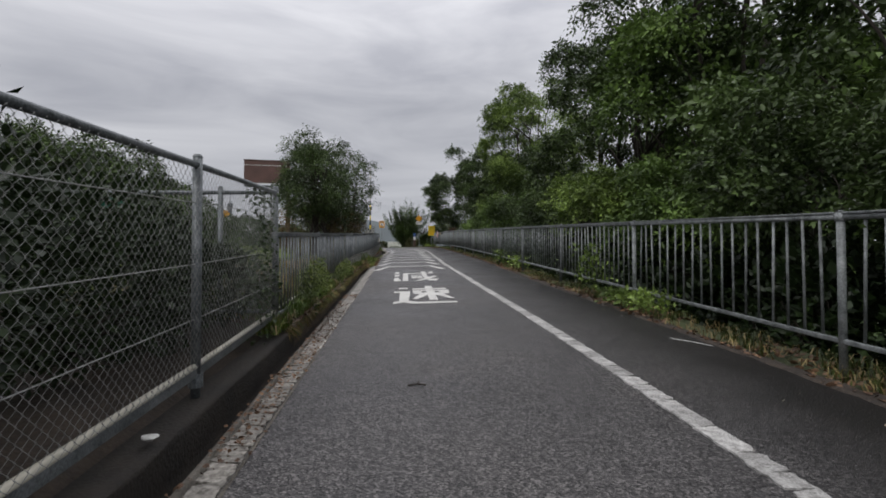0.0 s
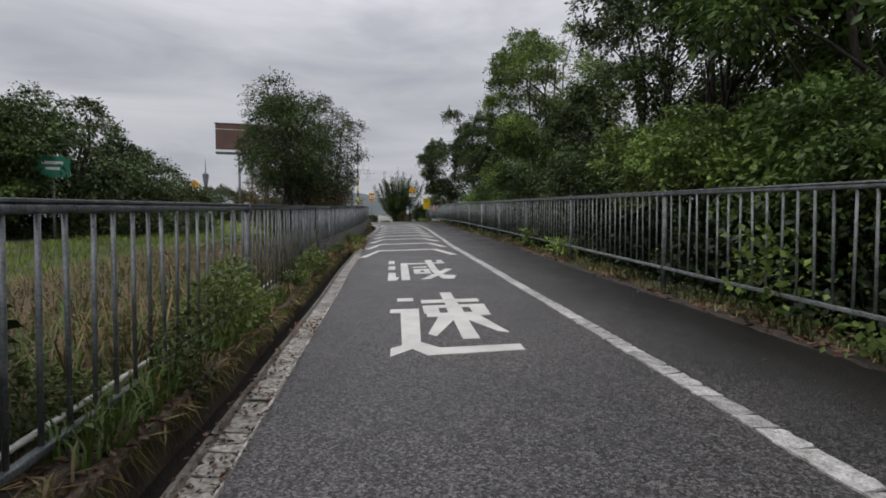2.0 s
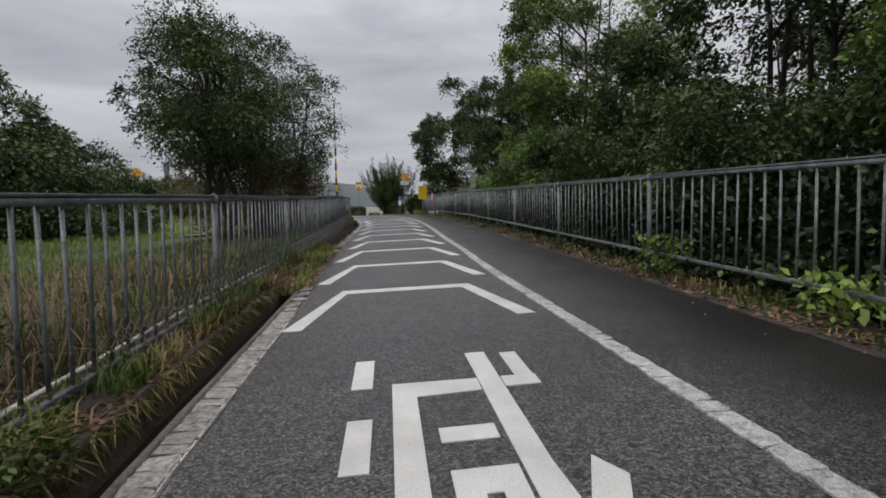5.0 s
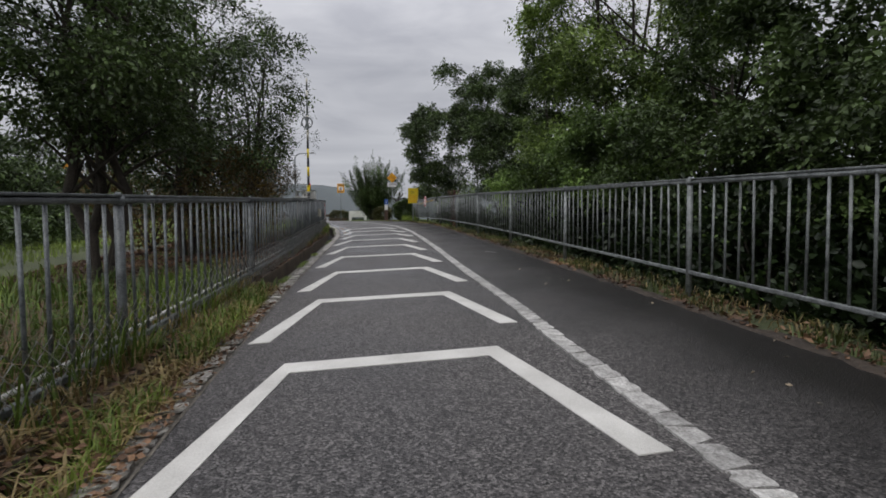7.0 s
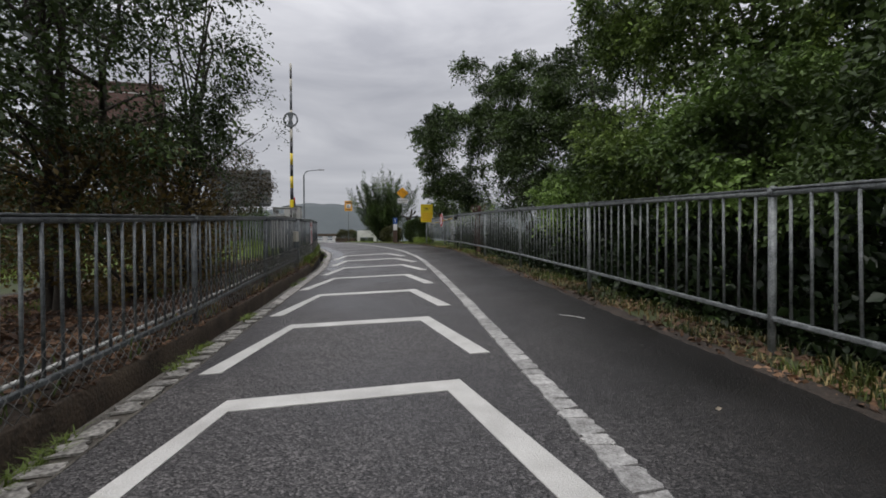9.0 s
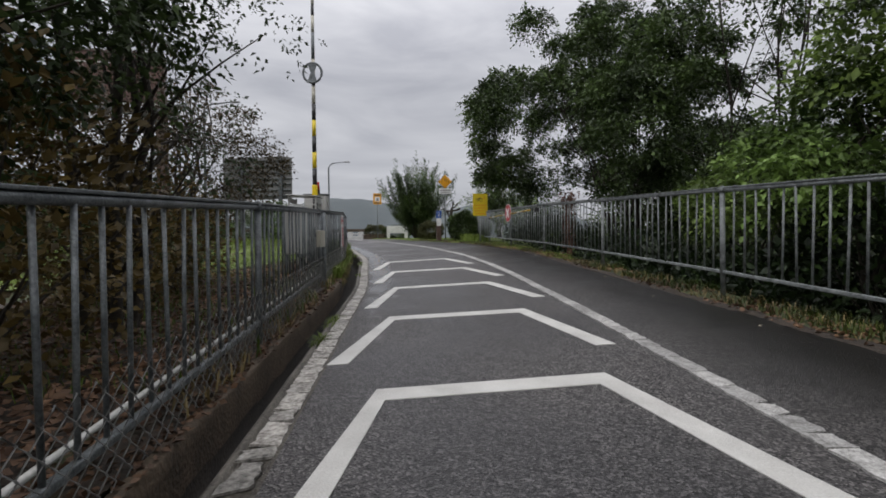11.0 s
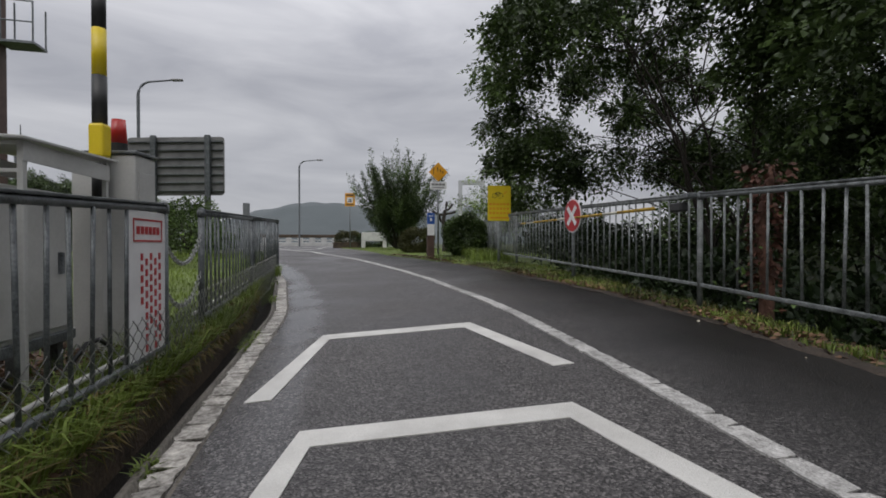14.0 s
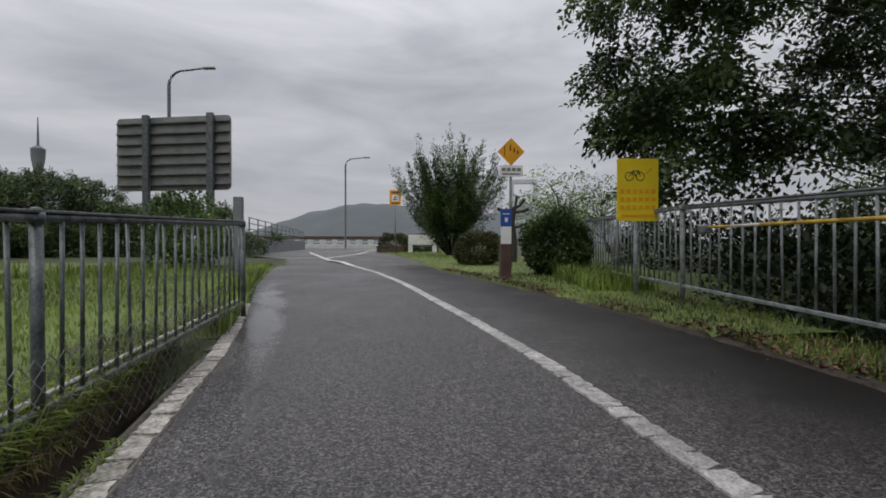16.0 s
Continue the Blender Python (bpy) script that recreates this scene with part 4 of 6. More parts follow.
tree("broadleaf_tree", "bushy green broadleaf tree on the bank", 13, (5.1, 22.8, gz(5.1, 22.8)), 9, (2.2, 2.5, 2.8), 4.1, LEAF_DARK, 30, 560, 0.100, 0.80, 3, 0.11, hollow=0.65, group=BANK, dens=0.75, leaflets=4)
tree("broadleaf_tree", "dense dark green broadleaf tree on the bank", 14, (6.8, 19.2, gz(6.8, 19.2)), 10, (2.4, 2.7, 5.2), 7.2, LEAF_DARK, 40, 560, 0.125, 0.88, 4, 0.10, -0.75, hollow=0.65, group=BANK, dens=0.6, leaflets=4)
tree("broadleaf_tree", "leafy green broadleaf tree on the bank", 15, (6.6, 15.0, gz(6.6, 15.0)), 10, (2.6, 2.7, 5.4), 7.2, LEAF_DARK, 40, 560, 0.120, 0.92, 3, 0.10, -0.75, hollow=0.60, group=BANK, dens=0.72)
tree("broadleaf_tree", "leafy green broadleaf tree on the bank", 16, (6.6, 11.0, gz(6.6, 11.0)), 10, (2.6, 2.7, 5.6), 6.9, LEAF_MID, 38, 560, 0.135, 0.90, 3, 0.11, hollow=0.62, group=BANK, dens=0.6)
A5 = tree("broadleaf_tree", "dark open broadleaf tree on the bank", 17, (7.0, 6.4, gz(7.0, 6.4)), 10, (2.6, 2.7, 5.8), 7.0, LEAF_DARK, 34, 520, 0.135, 0.88, 4, 0.11, -0.8, hollow=0.65, group=BANK, dens=0.55)
copy_thing(A5, pose(7.6, 1.2, gz(7.6, 1.2), 0, 0, 70))
B1 = tree("broadleaf_tree", "dense dark green tree deeper in the wood", 18, (10.0, 18.0, gz(10.0, 18.0) - 1.2), 10, (3.0, 3.0, 5.6), 6.6, LEAF_DARK, 46, 400, 0.155, 1.05, 3, 0.12, hollow=0.5, group=BANK, dens=0.6)
for x, y, dz, rot in ((10.6, 23.5, -2.4, 130), (8.4, 35.0, -6.2, 200), (9.0, 40.0, -6.4, 300), (8.8, 45.0, -6.2, 60), (11.0, 13.0, -2.4, 20), (11.5, 7.0, -2.8, 100), (11.5, 30.5, -6.6, 250)):
    copy_thing(B1, pose(x, y, gz(x, y) + dz, 0, 0, rot))

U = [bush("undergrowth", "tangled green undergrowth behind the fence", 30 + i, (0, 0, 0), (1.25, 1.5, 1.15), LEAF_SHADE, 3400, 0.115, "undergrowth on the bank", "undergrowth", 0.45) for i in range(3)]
spots = [(1.95, y + 0.4 * math.sin(y * 3.1), (i * 7) % 3, i) for i, y in enumerate(np.arange(0.8, 40.5, 1.9))] + [(3.2, y + 0.3, (i * 5 + 1) % 3, i) for i, y in enumerate(np.arange(0.0, 47, 2.6))]
# raised dark clumps stand in for the shade deep inside the wood
spots += [(4.7, y, (i * 5 + 2) % 3, i + 40) for i, y in enumerate(np.arange(3.0, 30, 3.2))]
used = set()
for off, y, k, i in spots:
    x = float(rf_x(y)) + off + 0.15 * math.sin(i * 2.3)
    m = pose(x, y, gz(x, y) - 0.1 + (2.3 if off > 4 else 0.55 if off > 2 else 0.0) + 0.2 * math.sin(i * 1.9) - (0.75 if y > 28.5 else 0.0) - (0.7 if y > 35 and off > 2 else 0.0), 0, 0, (i * 67) % 360)
    if k not in used:
        used.add(k)
        U[k].matrix_basis = m
    else:
        copy_thing(U[k], m)


def shrub(seed, mat, rad, n):
    """Loose shrub: many small leafy clumps over thin stems."""
    return tree("leafy_shrub", "leafy green shrub crowding over the fence", seed, (0, 0, 0), 2, rad, rad[2] * 1.0, mat, n, 300, 0.078, 0.46, 4, 0.03, -0.5, 0.5, leaflets=5, dens=0.42, category="shrub", group="shrubs over the fence")


SH = [shrub(80, LEAF_MID, (1.15, 1.5, 1.25), 24), shrub(81, LEAF_LIGHT, (1.2, 1.4, 1.15), 23), shrub(82, LEAF_DARK, (1.2, 1.5, 1.4), 24)]
shrubs = ((2.3, 3.4, -0.2, 2), (2.3, 6.2, 0.0, 2), (2.3, 8.8, -0.2, 0), (2.2, 11.2, 0.3, 1), (2.0, 13.2, 0.55, 1), (2.6, 16.6, -0.3, 2), (2.6, 19.4, -0.3, 2), (2.4, 21.6, -0.2, 2), (2.0, 23.9, 0.0, 0), (2.1, 25.6, 0.2, 1), (2.2, 27.8, 0.1, 0), (2.7, 29.8, -0.35, 1))
used = set()
for i, (off, y, dz, k) in enumerate(shrubs):
    m = pose(float(rf_x(y)) + off, y, right_top(0, y) - 0.95 + dz, 0, 0, (i * 83) % 360)
    if k not in used:
        used.add(k)
        SH[k].matrix_basis = m
    else:
        copy_thing(SH[k], m)

# reddish vine-wrapped trunk close behind the fence
rt = thing("bare_trunk", "reddish-brown tree trunk wrapped in dead vines", "tree", at=(0.62, 33.0, gz(0.62, 33.0)))
tubes("trunk", [(np.array([[0, 0, -0.4], [0.02, 0, 0.5], [-0.02, 0.03, 1.0], [0.03, 0, 1.35], [0.06, 0.0, 1.55]]), (0.07, 0.062, 0.055, 0.045, 0.02))], RED_BARK, rt, 8)
vr = np.random.default_rng(9)
vz = vr.random(480) ** 0.7 * 1.42
va = vr.uniform(0, 6.28, 480)
vrad = 0.06 + vr.random(480) * np.where(vz > 1.25, 0.16, 0.07)
leaf_mesh("dead_vine", np.stack([vrad * np.cos(va), vrad * np.sin(va), vz + 0.15], 1), np.stack([np.cos(va), np.sin(va), -0.6 + 0 * va], 1) + vr.normal(size=(480, 3)) * 0.5, 0.075 * vr.uniform(0.5, 1.3, 480), LEAF_RED, rt, vr)

# trees and scrub behind the left-hand fence
LEFT = "scrub behind the left fence"
tree("scrub_tree", "shaggy dark green tree with wispy upright shoots", 41, (-5.9, 24.6, gz(-5.9, 24.6)), 6, (2.2, 2.4, 2.5), 3.5, LEAF_DARK, 110, 220, 0.070, 0.52, 4, 0.08, group=LEFT, dens=0.7)
tree("scrub_tree", "shaggy dark green tree with wispy upright shoots", 42, (-5.5, 20.9, gz(-5.5, 20.9)), 6, (1.5, 1.7, 1.85), 3.45, LEAF_DARK, 85, 220, 0.070, 0.50, 4, 0.08, group=LEFT, dens=0.7)
tree("scrub_tree", "thin greyish-green tree with sparse twigs", 43, (-5.2, 26.4, gz(-5.2, 26.4)), 6, (1.5, 1.5, 2.5), 3.4, LEAF_GREY, 70, 90, 0.048, 0.42, 5, 0.05, hollow=0.3, group=LEFT)
tree("scrub_tree", "sparse brownish tree with thin crooked twigs", 48, (-6.4, 29.6, gz(-6.4, 29.6)), 4, (1.6, 1.8, 1.6), 2.3, LEAF_RUSSET, 80, 260, 0.050, 0.40, 6, 0.035, hollow=0.3, group=LEFT)
bush("scrub_bush", "brownish bush with yellowing leaves", 44, (-8.2, 27.5, gz(-8.2, 27.5) + 0.1), (1.7, 1.6, 1.75), LEAF_BROWN, 6500, 0.09, LEFT, shell=0.45)
bush("scrub_bush", "brownish bush with yellowing leaves", 45, (-4.9, 24.6, gz(-4.9, 24.6)), (1.0, 1.6, 1.2), LEAF_BROWN, 4600, 0.07, LEFT, shell=0.45)
bush("scrub_bush", "dark tangled bush behind the fence", 47, (-5.9, 27.8, gz(-5.9, 27.8)), (1.2, 1.4, 1.0), LEAF_BROWN, 5200, 0.06, LEFT, shell=0.45)
bush("scrub_bush", "dark tangled bush behind the fence", 49, (-7.4, 30.6, gz(-7.4, 30.6) - 0.1), (1.2, 1.0, 0.75), LEAF_DARK, 3800, 0.07, LEFT, shell=0.45)
bush("scrub_bush", "brownish bush with yellowing leaves", 56, (-8.6, 32.4, gz(-8.6, 32.4) - 0.1), (1.2, 1.1, 0.85), LEAF_BROWN, 3800, 0.07, LEFT, shell=0.45)
bush("scrub_bush", "dark tangled bush behind the fence", 57, (-6.6, 28.9, gz(-6.6, 28.9) - 0.1), (0.9, 0.9, 0.6), LEAF_OLIVE, 3200, 0.06, LEFT, shell=0.45)
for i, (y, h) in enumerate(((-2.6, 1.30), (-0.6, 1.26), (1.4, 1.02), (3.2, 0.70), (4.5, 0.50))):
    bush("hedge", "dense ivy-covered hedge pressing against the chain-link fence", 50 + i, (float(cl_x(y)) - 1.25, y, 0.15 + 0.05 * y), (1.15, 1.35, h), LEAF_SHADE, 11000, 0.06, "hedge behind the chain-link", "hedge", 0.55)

FAR = "distant trees"
F1 = tree("far_tree", "dark distant broadleaf tree", 61, (-23.0, 33, -1.6), 10, (5, 5, 4.6), 5.6, LEAF_DARK, 70, 420, 0.21, 1.5, 2, 0.2, group=FAR, dens=0.75)
F2 = tree("far_tree", "dark distant broadleaf tree", 62, (-20.5, 38, 0.6), 7, (4, 4, 2.4), 2.8, LEAF_DARK, 60, 300, 0.17, 1.1, 2, 0.16, group=FAR, dens=0.62)
for src, x, y, z, r in ((F1, -31, 34, -0.2, 80), (F1, -27.5, 30, -0.6, 160), (F2, -18.0, 35, -2.4, 110), (F2, -28, 47, 0.6, 40), (F2, -34, 53, 0.8, 190), (F1, -27, 12, -0.5, 30), (F2, 8.4, 47.5, -1.6, 70), (F2, 13.0, 47.0, -1.4, 130), (F2, 18.0, 49.0, -1.6, 200), (F2, 24.0, 51.0, -1.8, 250)):
    copy_thing(src, pose(x, y, z, 0, 0, r))
F3 = tree("far_tree", "low dark tree in the line past the lawn", 63, (-21.8, 51.5, 1.9), 6, (4.2, 3.6, 1.7), 1.9, LEAF_DARK, 90, 620, 0.085, 0.75, 3, 0.12, group=FAR, dens=0.75)
for x, y, z, r in ((-27.5, 53, 2.0, 20), (-17.2, 54.5, 0.9, 210)):
    copy_thing(F3, pose(x, y, z, 0, 0, r))


def plume_tree(label, seed, base, spread, height, mat, n):
    """Evergreen of many pointed plumes fanning up from one foot."""
    rng = np.random.default_rng(seed)
    t = thing("bushy_tree", label, "tree", at=base)
    P, D, L = [], [], []
    for i in range(n):
        a = rng.uniform(0, 2 * np.pi)
        w = rng.random() ** 0.5
        rr = spread * w * rng.uniform(0.7, 1.05) * (0.66 if i % 3 == 0 else 1.0)
        top = (height - (0.30 * height) * w ** 1.6) * rng.uniform(0.74, 1.0) * (rng.uniform(0.42, 0.85) if i % 3 == 0 else 1.0)
        out = np.array([math.cos(a), math.sin(a), 0.0])
        p0 = out * 0.12 + np.array([0, 0, rng.uniform(0.2, 1.2)])
        p2 = out * rr + np.array([0, 0, top])
        p1 = out * rr * 0.72 + np.array([0, 0, 0.25 * p0[2] + 0.42 * top])
        u = 1 - 0.72 * rng.random(230) ** 0.8
        v = u[:, None]
        q = (1 - v) ** 2 * p0 + 2 * v * (1 - v) * p1 + v ** 2 * p2
        g = 2 * (1 - v) * (p1 - p0) + 2 * v * (p2 - p1)
        g /= np.linalg.norm(g, axis=1)[:, None]
        P.append(q + rng.normal(size=(230, 3)) * (0.19 * (1.06 - v) ** 0.8 + 0.02))
        D.append(g + rng.normal(size=(230, 3)) * 0.5)
        if i % 4 == 0:
            k = np.linspace(0, 0.85, 6)[:, None]
            L.append(((1 - k) ** 2 * p0 * np.array([1, 1, 0.1]) + 2 * k * (1 - k) * p1 + k ** 2 * p2, np.linspace(0.055, 0.010, 6)))
    tubes("trunk", L, BARK, t, 6)
    P, D = np.concatenate(P), np.concatenate(D)
    sprig_mesh("crown", P, D, 0.085 * rng.uniform(0.65, 1.25, len(P)), mat, t, rng, 3, 0.27)
    return t


plume_tree("grey-green evergreen fanning into pointed shoots", 66, (-4.2, 55.0, 2.12), 3.15, 6.1, LEAF_DARK, 120)
tree("far_tree", "pale green distant tree past the fence", 67, (2.2, 62.0, 1.6), 5, (2.6, 2.4, 2.0), 3.0, LEAF_LIGHT, 50, 90, 0.13, 0.9, 3, 0.1, group=FAR)
tree("far_tree", "pale green distant tree past the fence", 68, (6.0, 66.0, 1.2), 5, (3.4, 2.6, 2.2), 3.0, LEAF_GREY, 60, 90, 0.14, 1.0, 3, 0.1, group=FAR)
bush("sign_bush", "yellow-green bush growing under the road sign", 75, (-10.2, 44.5, 1.9), (1.0, 0.9, 1.1), LEAF_MID, 4200, 0.09, "", "bush", 0.45)
bush("clipped_bush", "dark round clipped bush on the grass", 71, (-1.45, 42.5, 2.05), (0.68, 0.68, 0.66), LEAF_DARK, 15000, 0.06, "clipped bushes", shell=0.5)
bush("clipped_bush", "low boxy clipped bush with brownish tips", 72, (-2.95, 46.0, 2.1), (0.62, 0.55, 0.46), LEAF_OLIVE, 11000, 0.06, "clipped bushes", shell=0.5, squash=0.8)
bush("clipped_bush", "low clipped bush behind the white bench", 73, (-6.6, 64.0, 2.1), (1.3, 0.8, 0.62), LEAF_DARK, 6000, 0.09, "clipped bushes", shell=0.5, squash=0.8)
bush("clipped_bush", "low clipped bush beside the warning sign", 74, (-8.4, 64.4, 2.1), (1.05, 0.7, 0.66), LEAF_OLIVE, 7000, 0.09, "clipped bushes", shell=0.5, squash=0.8)

# ---------------------------------------------------------------- grass and litter
rng = np.random.default_rng(5)


def scatter(n, y0, y1, x_lo, x_hi, patch=0.0, seed=0):
    y = rng.uniform(y0, y1, n)
    lo, hi = x_lo(y), x_hi(y)
    x = lo + (hi - lo) * rng.random(n)
    if patch:
        v = np.array([noise.noise(Vector((a * 1.3, b * 1.3, seed))) for a, b in zip(x, y)])
        k = v > -patch
        x, y = x[k], y[k]
    return np.stack([x, y, ground_z(x, y)], 1)


def on_bank(P):
    P[:, 2] = road_z(edge_x(P[:, 1]), P[:, 1]) + 0.055
    return P


def in_gutter(P):
    P[:, 2] = road_z(edge_x(P[:, 1]), P[:, 1]) - 0.06
    return P


def bare(P, keep):
    """Thins what grows under the scrub, where the soil lies bare."""
    k = (P[:, 1] < 19.2) | (P[:, 1] > 29.6) | (rng.random(len(P)) < keep)
    return P[k]


def under_scrub(P):
    k = (P[:, 1] < 18.5) | (P[:, 1] > 33.2) | ((P[:, 1] < 23.5) & (P[:, 0] < -5.0)) | (P[:, 0] < lf_x(P[:, 1]) - 8)
    return P[k]


def grass(name, label, P, h, w, mat, lean=0.6):
    n = len(P)
    return tagged(blade_mesh(name, P, rng.uniform(0.45, 1.2, n) * h, rng.uniform(0.6, 1.3, n) * w, mat, rng, lean), label, "grass", kind="stuff")


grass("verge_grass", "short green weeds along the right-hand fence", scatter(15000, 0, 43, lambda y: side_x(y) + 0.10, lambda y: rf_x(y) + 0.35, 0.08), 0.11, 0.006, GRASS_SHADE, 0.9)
grass("verge_dry_grass", "dry flattened grass along the right-hand fence", scatter(6000, 0, 43, lambda y: side_x(y) + 0.05, lambda y: rf_x(y) + 0.3, 0.1, 3), 0.10, 0.006, GRASS_DRY, 1.6)
grass("kerb_grass", "green tufts drooping over the gutter wall", on_bank(scatter(10600, 29.5, 36.8, lambda y: edge_x(y) - 0.80, lambda y: edge_x(y) - 0.41)), 0.25, 0.006, GRASS_LAWN, 1.5)
grass("kerb_straw", "yellowed grass among the green tufts by the gutter", on_bank(scatter(3200, 29.5, 36.8, lambda y: edge_x(y) - 0.72, lambda y: edge_x(y) - 0.41, 0.2, 45)), 0.22, 0.005, GRASS_DRY, 1.3)
grass("verge_green", "fresh green grass beside the asphalt near the signs", scatter(9000, 31.5, 43, lambda y: side_x(y) + 0.05, lambda y: rf_x(y) + 0.2, 0.3, 21), 0.085, 0.005, GRASS_LAWN, 0.9)
grass("gutter_growth", "rank grass choking the gutter", in_gutter(scatter(1500, 15.8, 19.8, lambda y: edge_x(y) - 0.52, lambda y: edge_x(y) - 0.15, 0.35, 25)), 0.24, 0.006, GRASS, 1.1)
grass("gutter_dead_growth", "dead grass choking the gutter", in_gutter(scatter(2600, 15.0, 19.6, lambda y: edge_x(y) - 0.52, lambda y: edge_x(y) - 0.13, 0.35, 26)), 0.20, 0.006, GRASS_DRY, 1.5)
grass("lip_tuft", "bright green tufts on the broken gutter lip", in_gutter(scatter(1500, 15.0, 19.4, lambda y: edge_x(y) - 0.22, lambda y: edge_x(y) - 0.12, 0.15, 46)), 0.17, 0.005, GRASS_LAWN, 0.9)
grass("lip_grass", "small green tufts along the gutter lip", in_gutter(scatter(9000, 19.0, 27.0, lambda y: edge_x(y) - 0.19, lambda y: edge_x(y) - 0.11, -0.16, 27)), 0.10, 0.005, GRASS_LAWN, 1.1)
grass("lip_moss", "moss and small tufts along the gutter lip", in_gutter(scatter(6900, 30.5, 36.7, lambda y: edge_x(y) - 0.19, lambda y: edge_x(y) - 0.11, -0.05, 37)), 0.09, 0.006, GRASS_LAWN, 1.2)
grass("fence_tuft", "tall green tufts at the foot of the fence", scatter(900, 15.5, 19.5, lambda y: lf_x(y) - 0.5, lambda y: lf_x(y) + 0.12, 0.05, 28), 0.42, 0.006, GRASS, 0.7)
grass("gutter_grass", "green tufts hanging over the gutter edge", on_bank(bare(scatter(13000, 4.5, 36.8, lambda y: edge_x(y) - 0.70, lambda y: edge_x(y) - 0.43, 0.15, 5), 0.06)), 0.20, 0.006, GRASS, 1.1)
grass("gutter_dry_grass", "dry tufts hanging over the gutter edge", on_bank(bare(scatter(9000, 4.5, 36.8, lambda y: edge_x(y) - 0.68, lambda y: edge_x(y) - 0.43, 0.08, 6), 0.22)), 0.17, 0.006, GRASS_DRY, 1.4)
grass("tall_grass", "rank tall grass behind the left fence", scatter(11000, 5.2, 20, lambda y: lf_x(y) - 4.5, lambda y: lf_x(y) - 0.15, 0.3, 7), 0.45, 0.006, GRASS, 1.2)
grass("tall_dry_grass", "rank brown grass behind the left fence", scatter(15000, 5.2, 17, lambda y: lf_x(y) - 4.5, lambda y: lf_x(y) - 0.1, 0.3, 8), 0.55, 0.0045, GRASS_STRAW, 1.7)
grass("field_grass", "bright grass field behind the left fence", under_scrub(scatter(16000, 5.2, 44, lambda y: lf_x(y) - 16, lambda y: lf_x(y) - 3.5)), 0.28, 0.016, GRASS_LAWN, 0.6)
grass("lawn_grass", "short bright lawn behind the left fence", scatter(42000, 33.0, 45.5, lambda y: lf_x(y) - 7, lambda y: left_lawn_x(y) - 0.06), 0.11, 0.005, GRASS_LAWN, 0.6)
grass("island_grass", "short bright grass round the signs", scatter(22000, 37.0, 66, lambda y: side_x(y) + 0.02, lambda y: side_x(y) + 4.5), 0.085, 0.006, GRASS_LAWN, 0.7)


def litter(name, label, P, size, mat):
    n = len(P)
    P = P + np.array([[0, 0, 0.012]])
    D = rng.normal(size=(n, 3)) * np.array([[1, 1, 0.18]])
    return tagged(leaf_mesh(name, P, D, size * rng.uniform(0.5, 1.2, n), mat, None, rng, 0.3, 0.1), label, "leaf litter", kind="stuff")


litter("verge_litter", "brown dead leaves along the asphalt edge", scatter(8500, 0, 40, lambda y: side_x(y) + 0.0, lambda y: rf_x(y) + 0.2, 0.25, 9), 0.065, LITTER)
P = scatter(26000, 5.0, 31.5, lambda y: edge_x(y) - 1.25, lambda y: edge_x(y) - 0.40, 0.3, 11); P[:, 2] = road_z(edge_x(P[:, 1]), P[:, 1]) + 0.055
litter("bank_litter", "brown dead leaves under the left fence", P, 0.048, LITTER)
P = scatter(2600, 15.0, 19.6, lambda y: edge_x(y) - 0.45, lambda y: edge_x(y) + 0.0, 0.3, 31); P[:, 2] = road_z(edge_x(P[:, 1]), P[:, 1]) + 0.01
litter("gutter_litter", "brown dead leaves over the gutter lip", P, 0.04, LITTER)
def hanging(name, label, P, size, mat):
    n = len(P)
    D = np.array([[0.28, 0, -0.75]]) + rng.normal(size=(n, 3)) * np.array([[0.30, 0.55, 0.42]])
    tagged(leaf_mesh(name, P, D, size * rng.uniform(0.5, 1.3, n), mat, None, rng, 0.03, 0.01), label, "grass", kind="stuff")


for y0, y1, n, size in ((29.5, 36.7, 2400, 0.12), (4.8, 16.0, 3400, 0.15)):
    hanging("hanging_grass", "dry grass hanging down the gutter wall", on_bank(scatter(n, y0, y1, lambda y: edge_x(y) - 0.46, lambda y: edge_x(y) - 0.40)), size, GRASS_DRY)
    hanging("hanging_green", "green grass hanging down the gutter wall", on_bank(scatter(n // 2, y0, y1, lambda y: edge_x(y) - 0.48, lambda y: edge_x(y) - 0.40)), 0.9 * size, GRASS)
grass("corner_tuft", "long green tufts beside the gutter end", scatter(5200, 37.2, 44.0, lambda y: edge_x(y) - 0.55, lambda y: edge_x(y) - 0.05, 0.3, 33), 0.22, 0.005, GRASS_LAWN, 1.0)
grass("sign_tuft", "long grass round the foot of the yellow sign", scatter(3000, 39.6, 43.5, lambda y: rf_x(y) - 0.75, lambda y: rf_x(y) + 0.15, 0.2, 34), 0.36, 0.008, GRASS_LAWN, 0.8)
litter("lawn_litter", "brown dead leaves on the grass beside the asphalt", scatter(2400, 32, 44, lambda y: side_x(y) + 0.0, lambda y: side_x(y) + 0.32, 0.1, 35) + np.array([[0, 0, 0.03]]), 0.055, LITTER)
P = scatter(1500, 0.3, 8.0, lambda y: edge_x(y) - 0.18, lambda y: edge_x(y) + 0.02, 0.2, 41); P[:, 2] = road_z(edge_x(P[:, 1]), P[:, 1]) + 0.004
litter("strip_litter", "brown leaf crumbs on the worn edge strip", P, 0.03, LITTER)
litter("asphalt_specks", "small pale leaf scraps scattered on the asphalt", scatter(70, 1.0, 38, lambda y: side_x(y) - 0.75, lambda y: side_x(y) - 0.03) + np.array([[0, 0, -0.006]]), 0.035, WHITE_SCRAP)
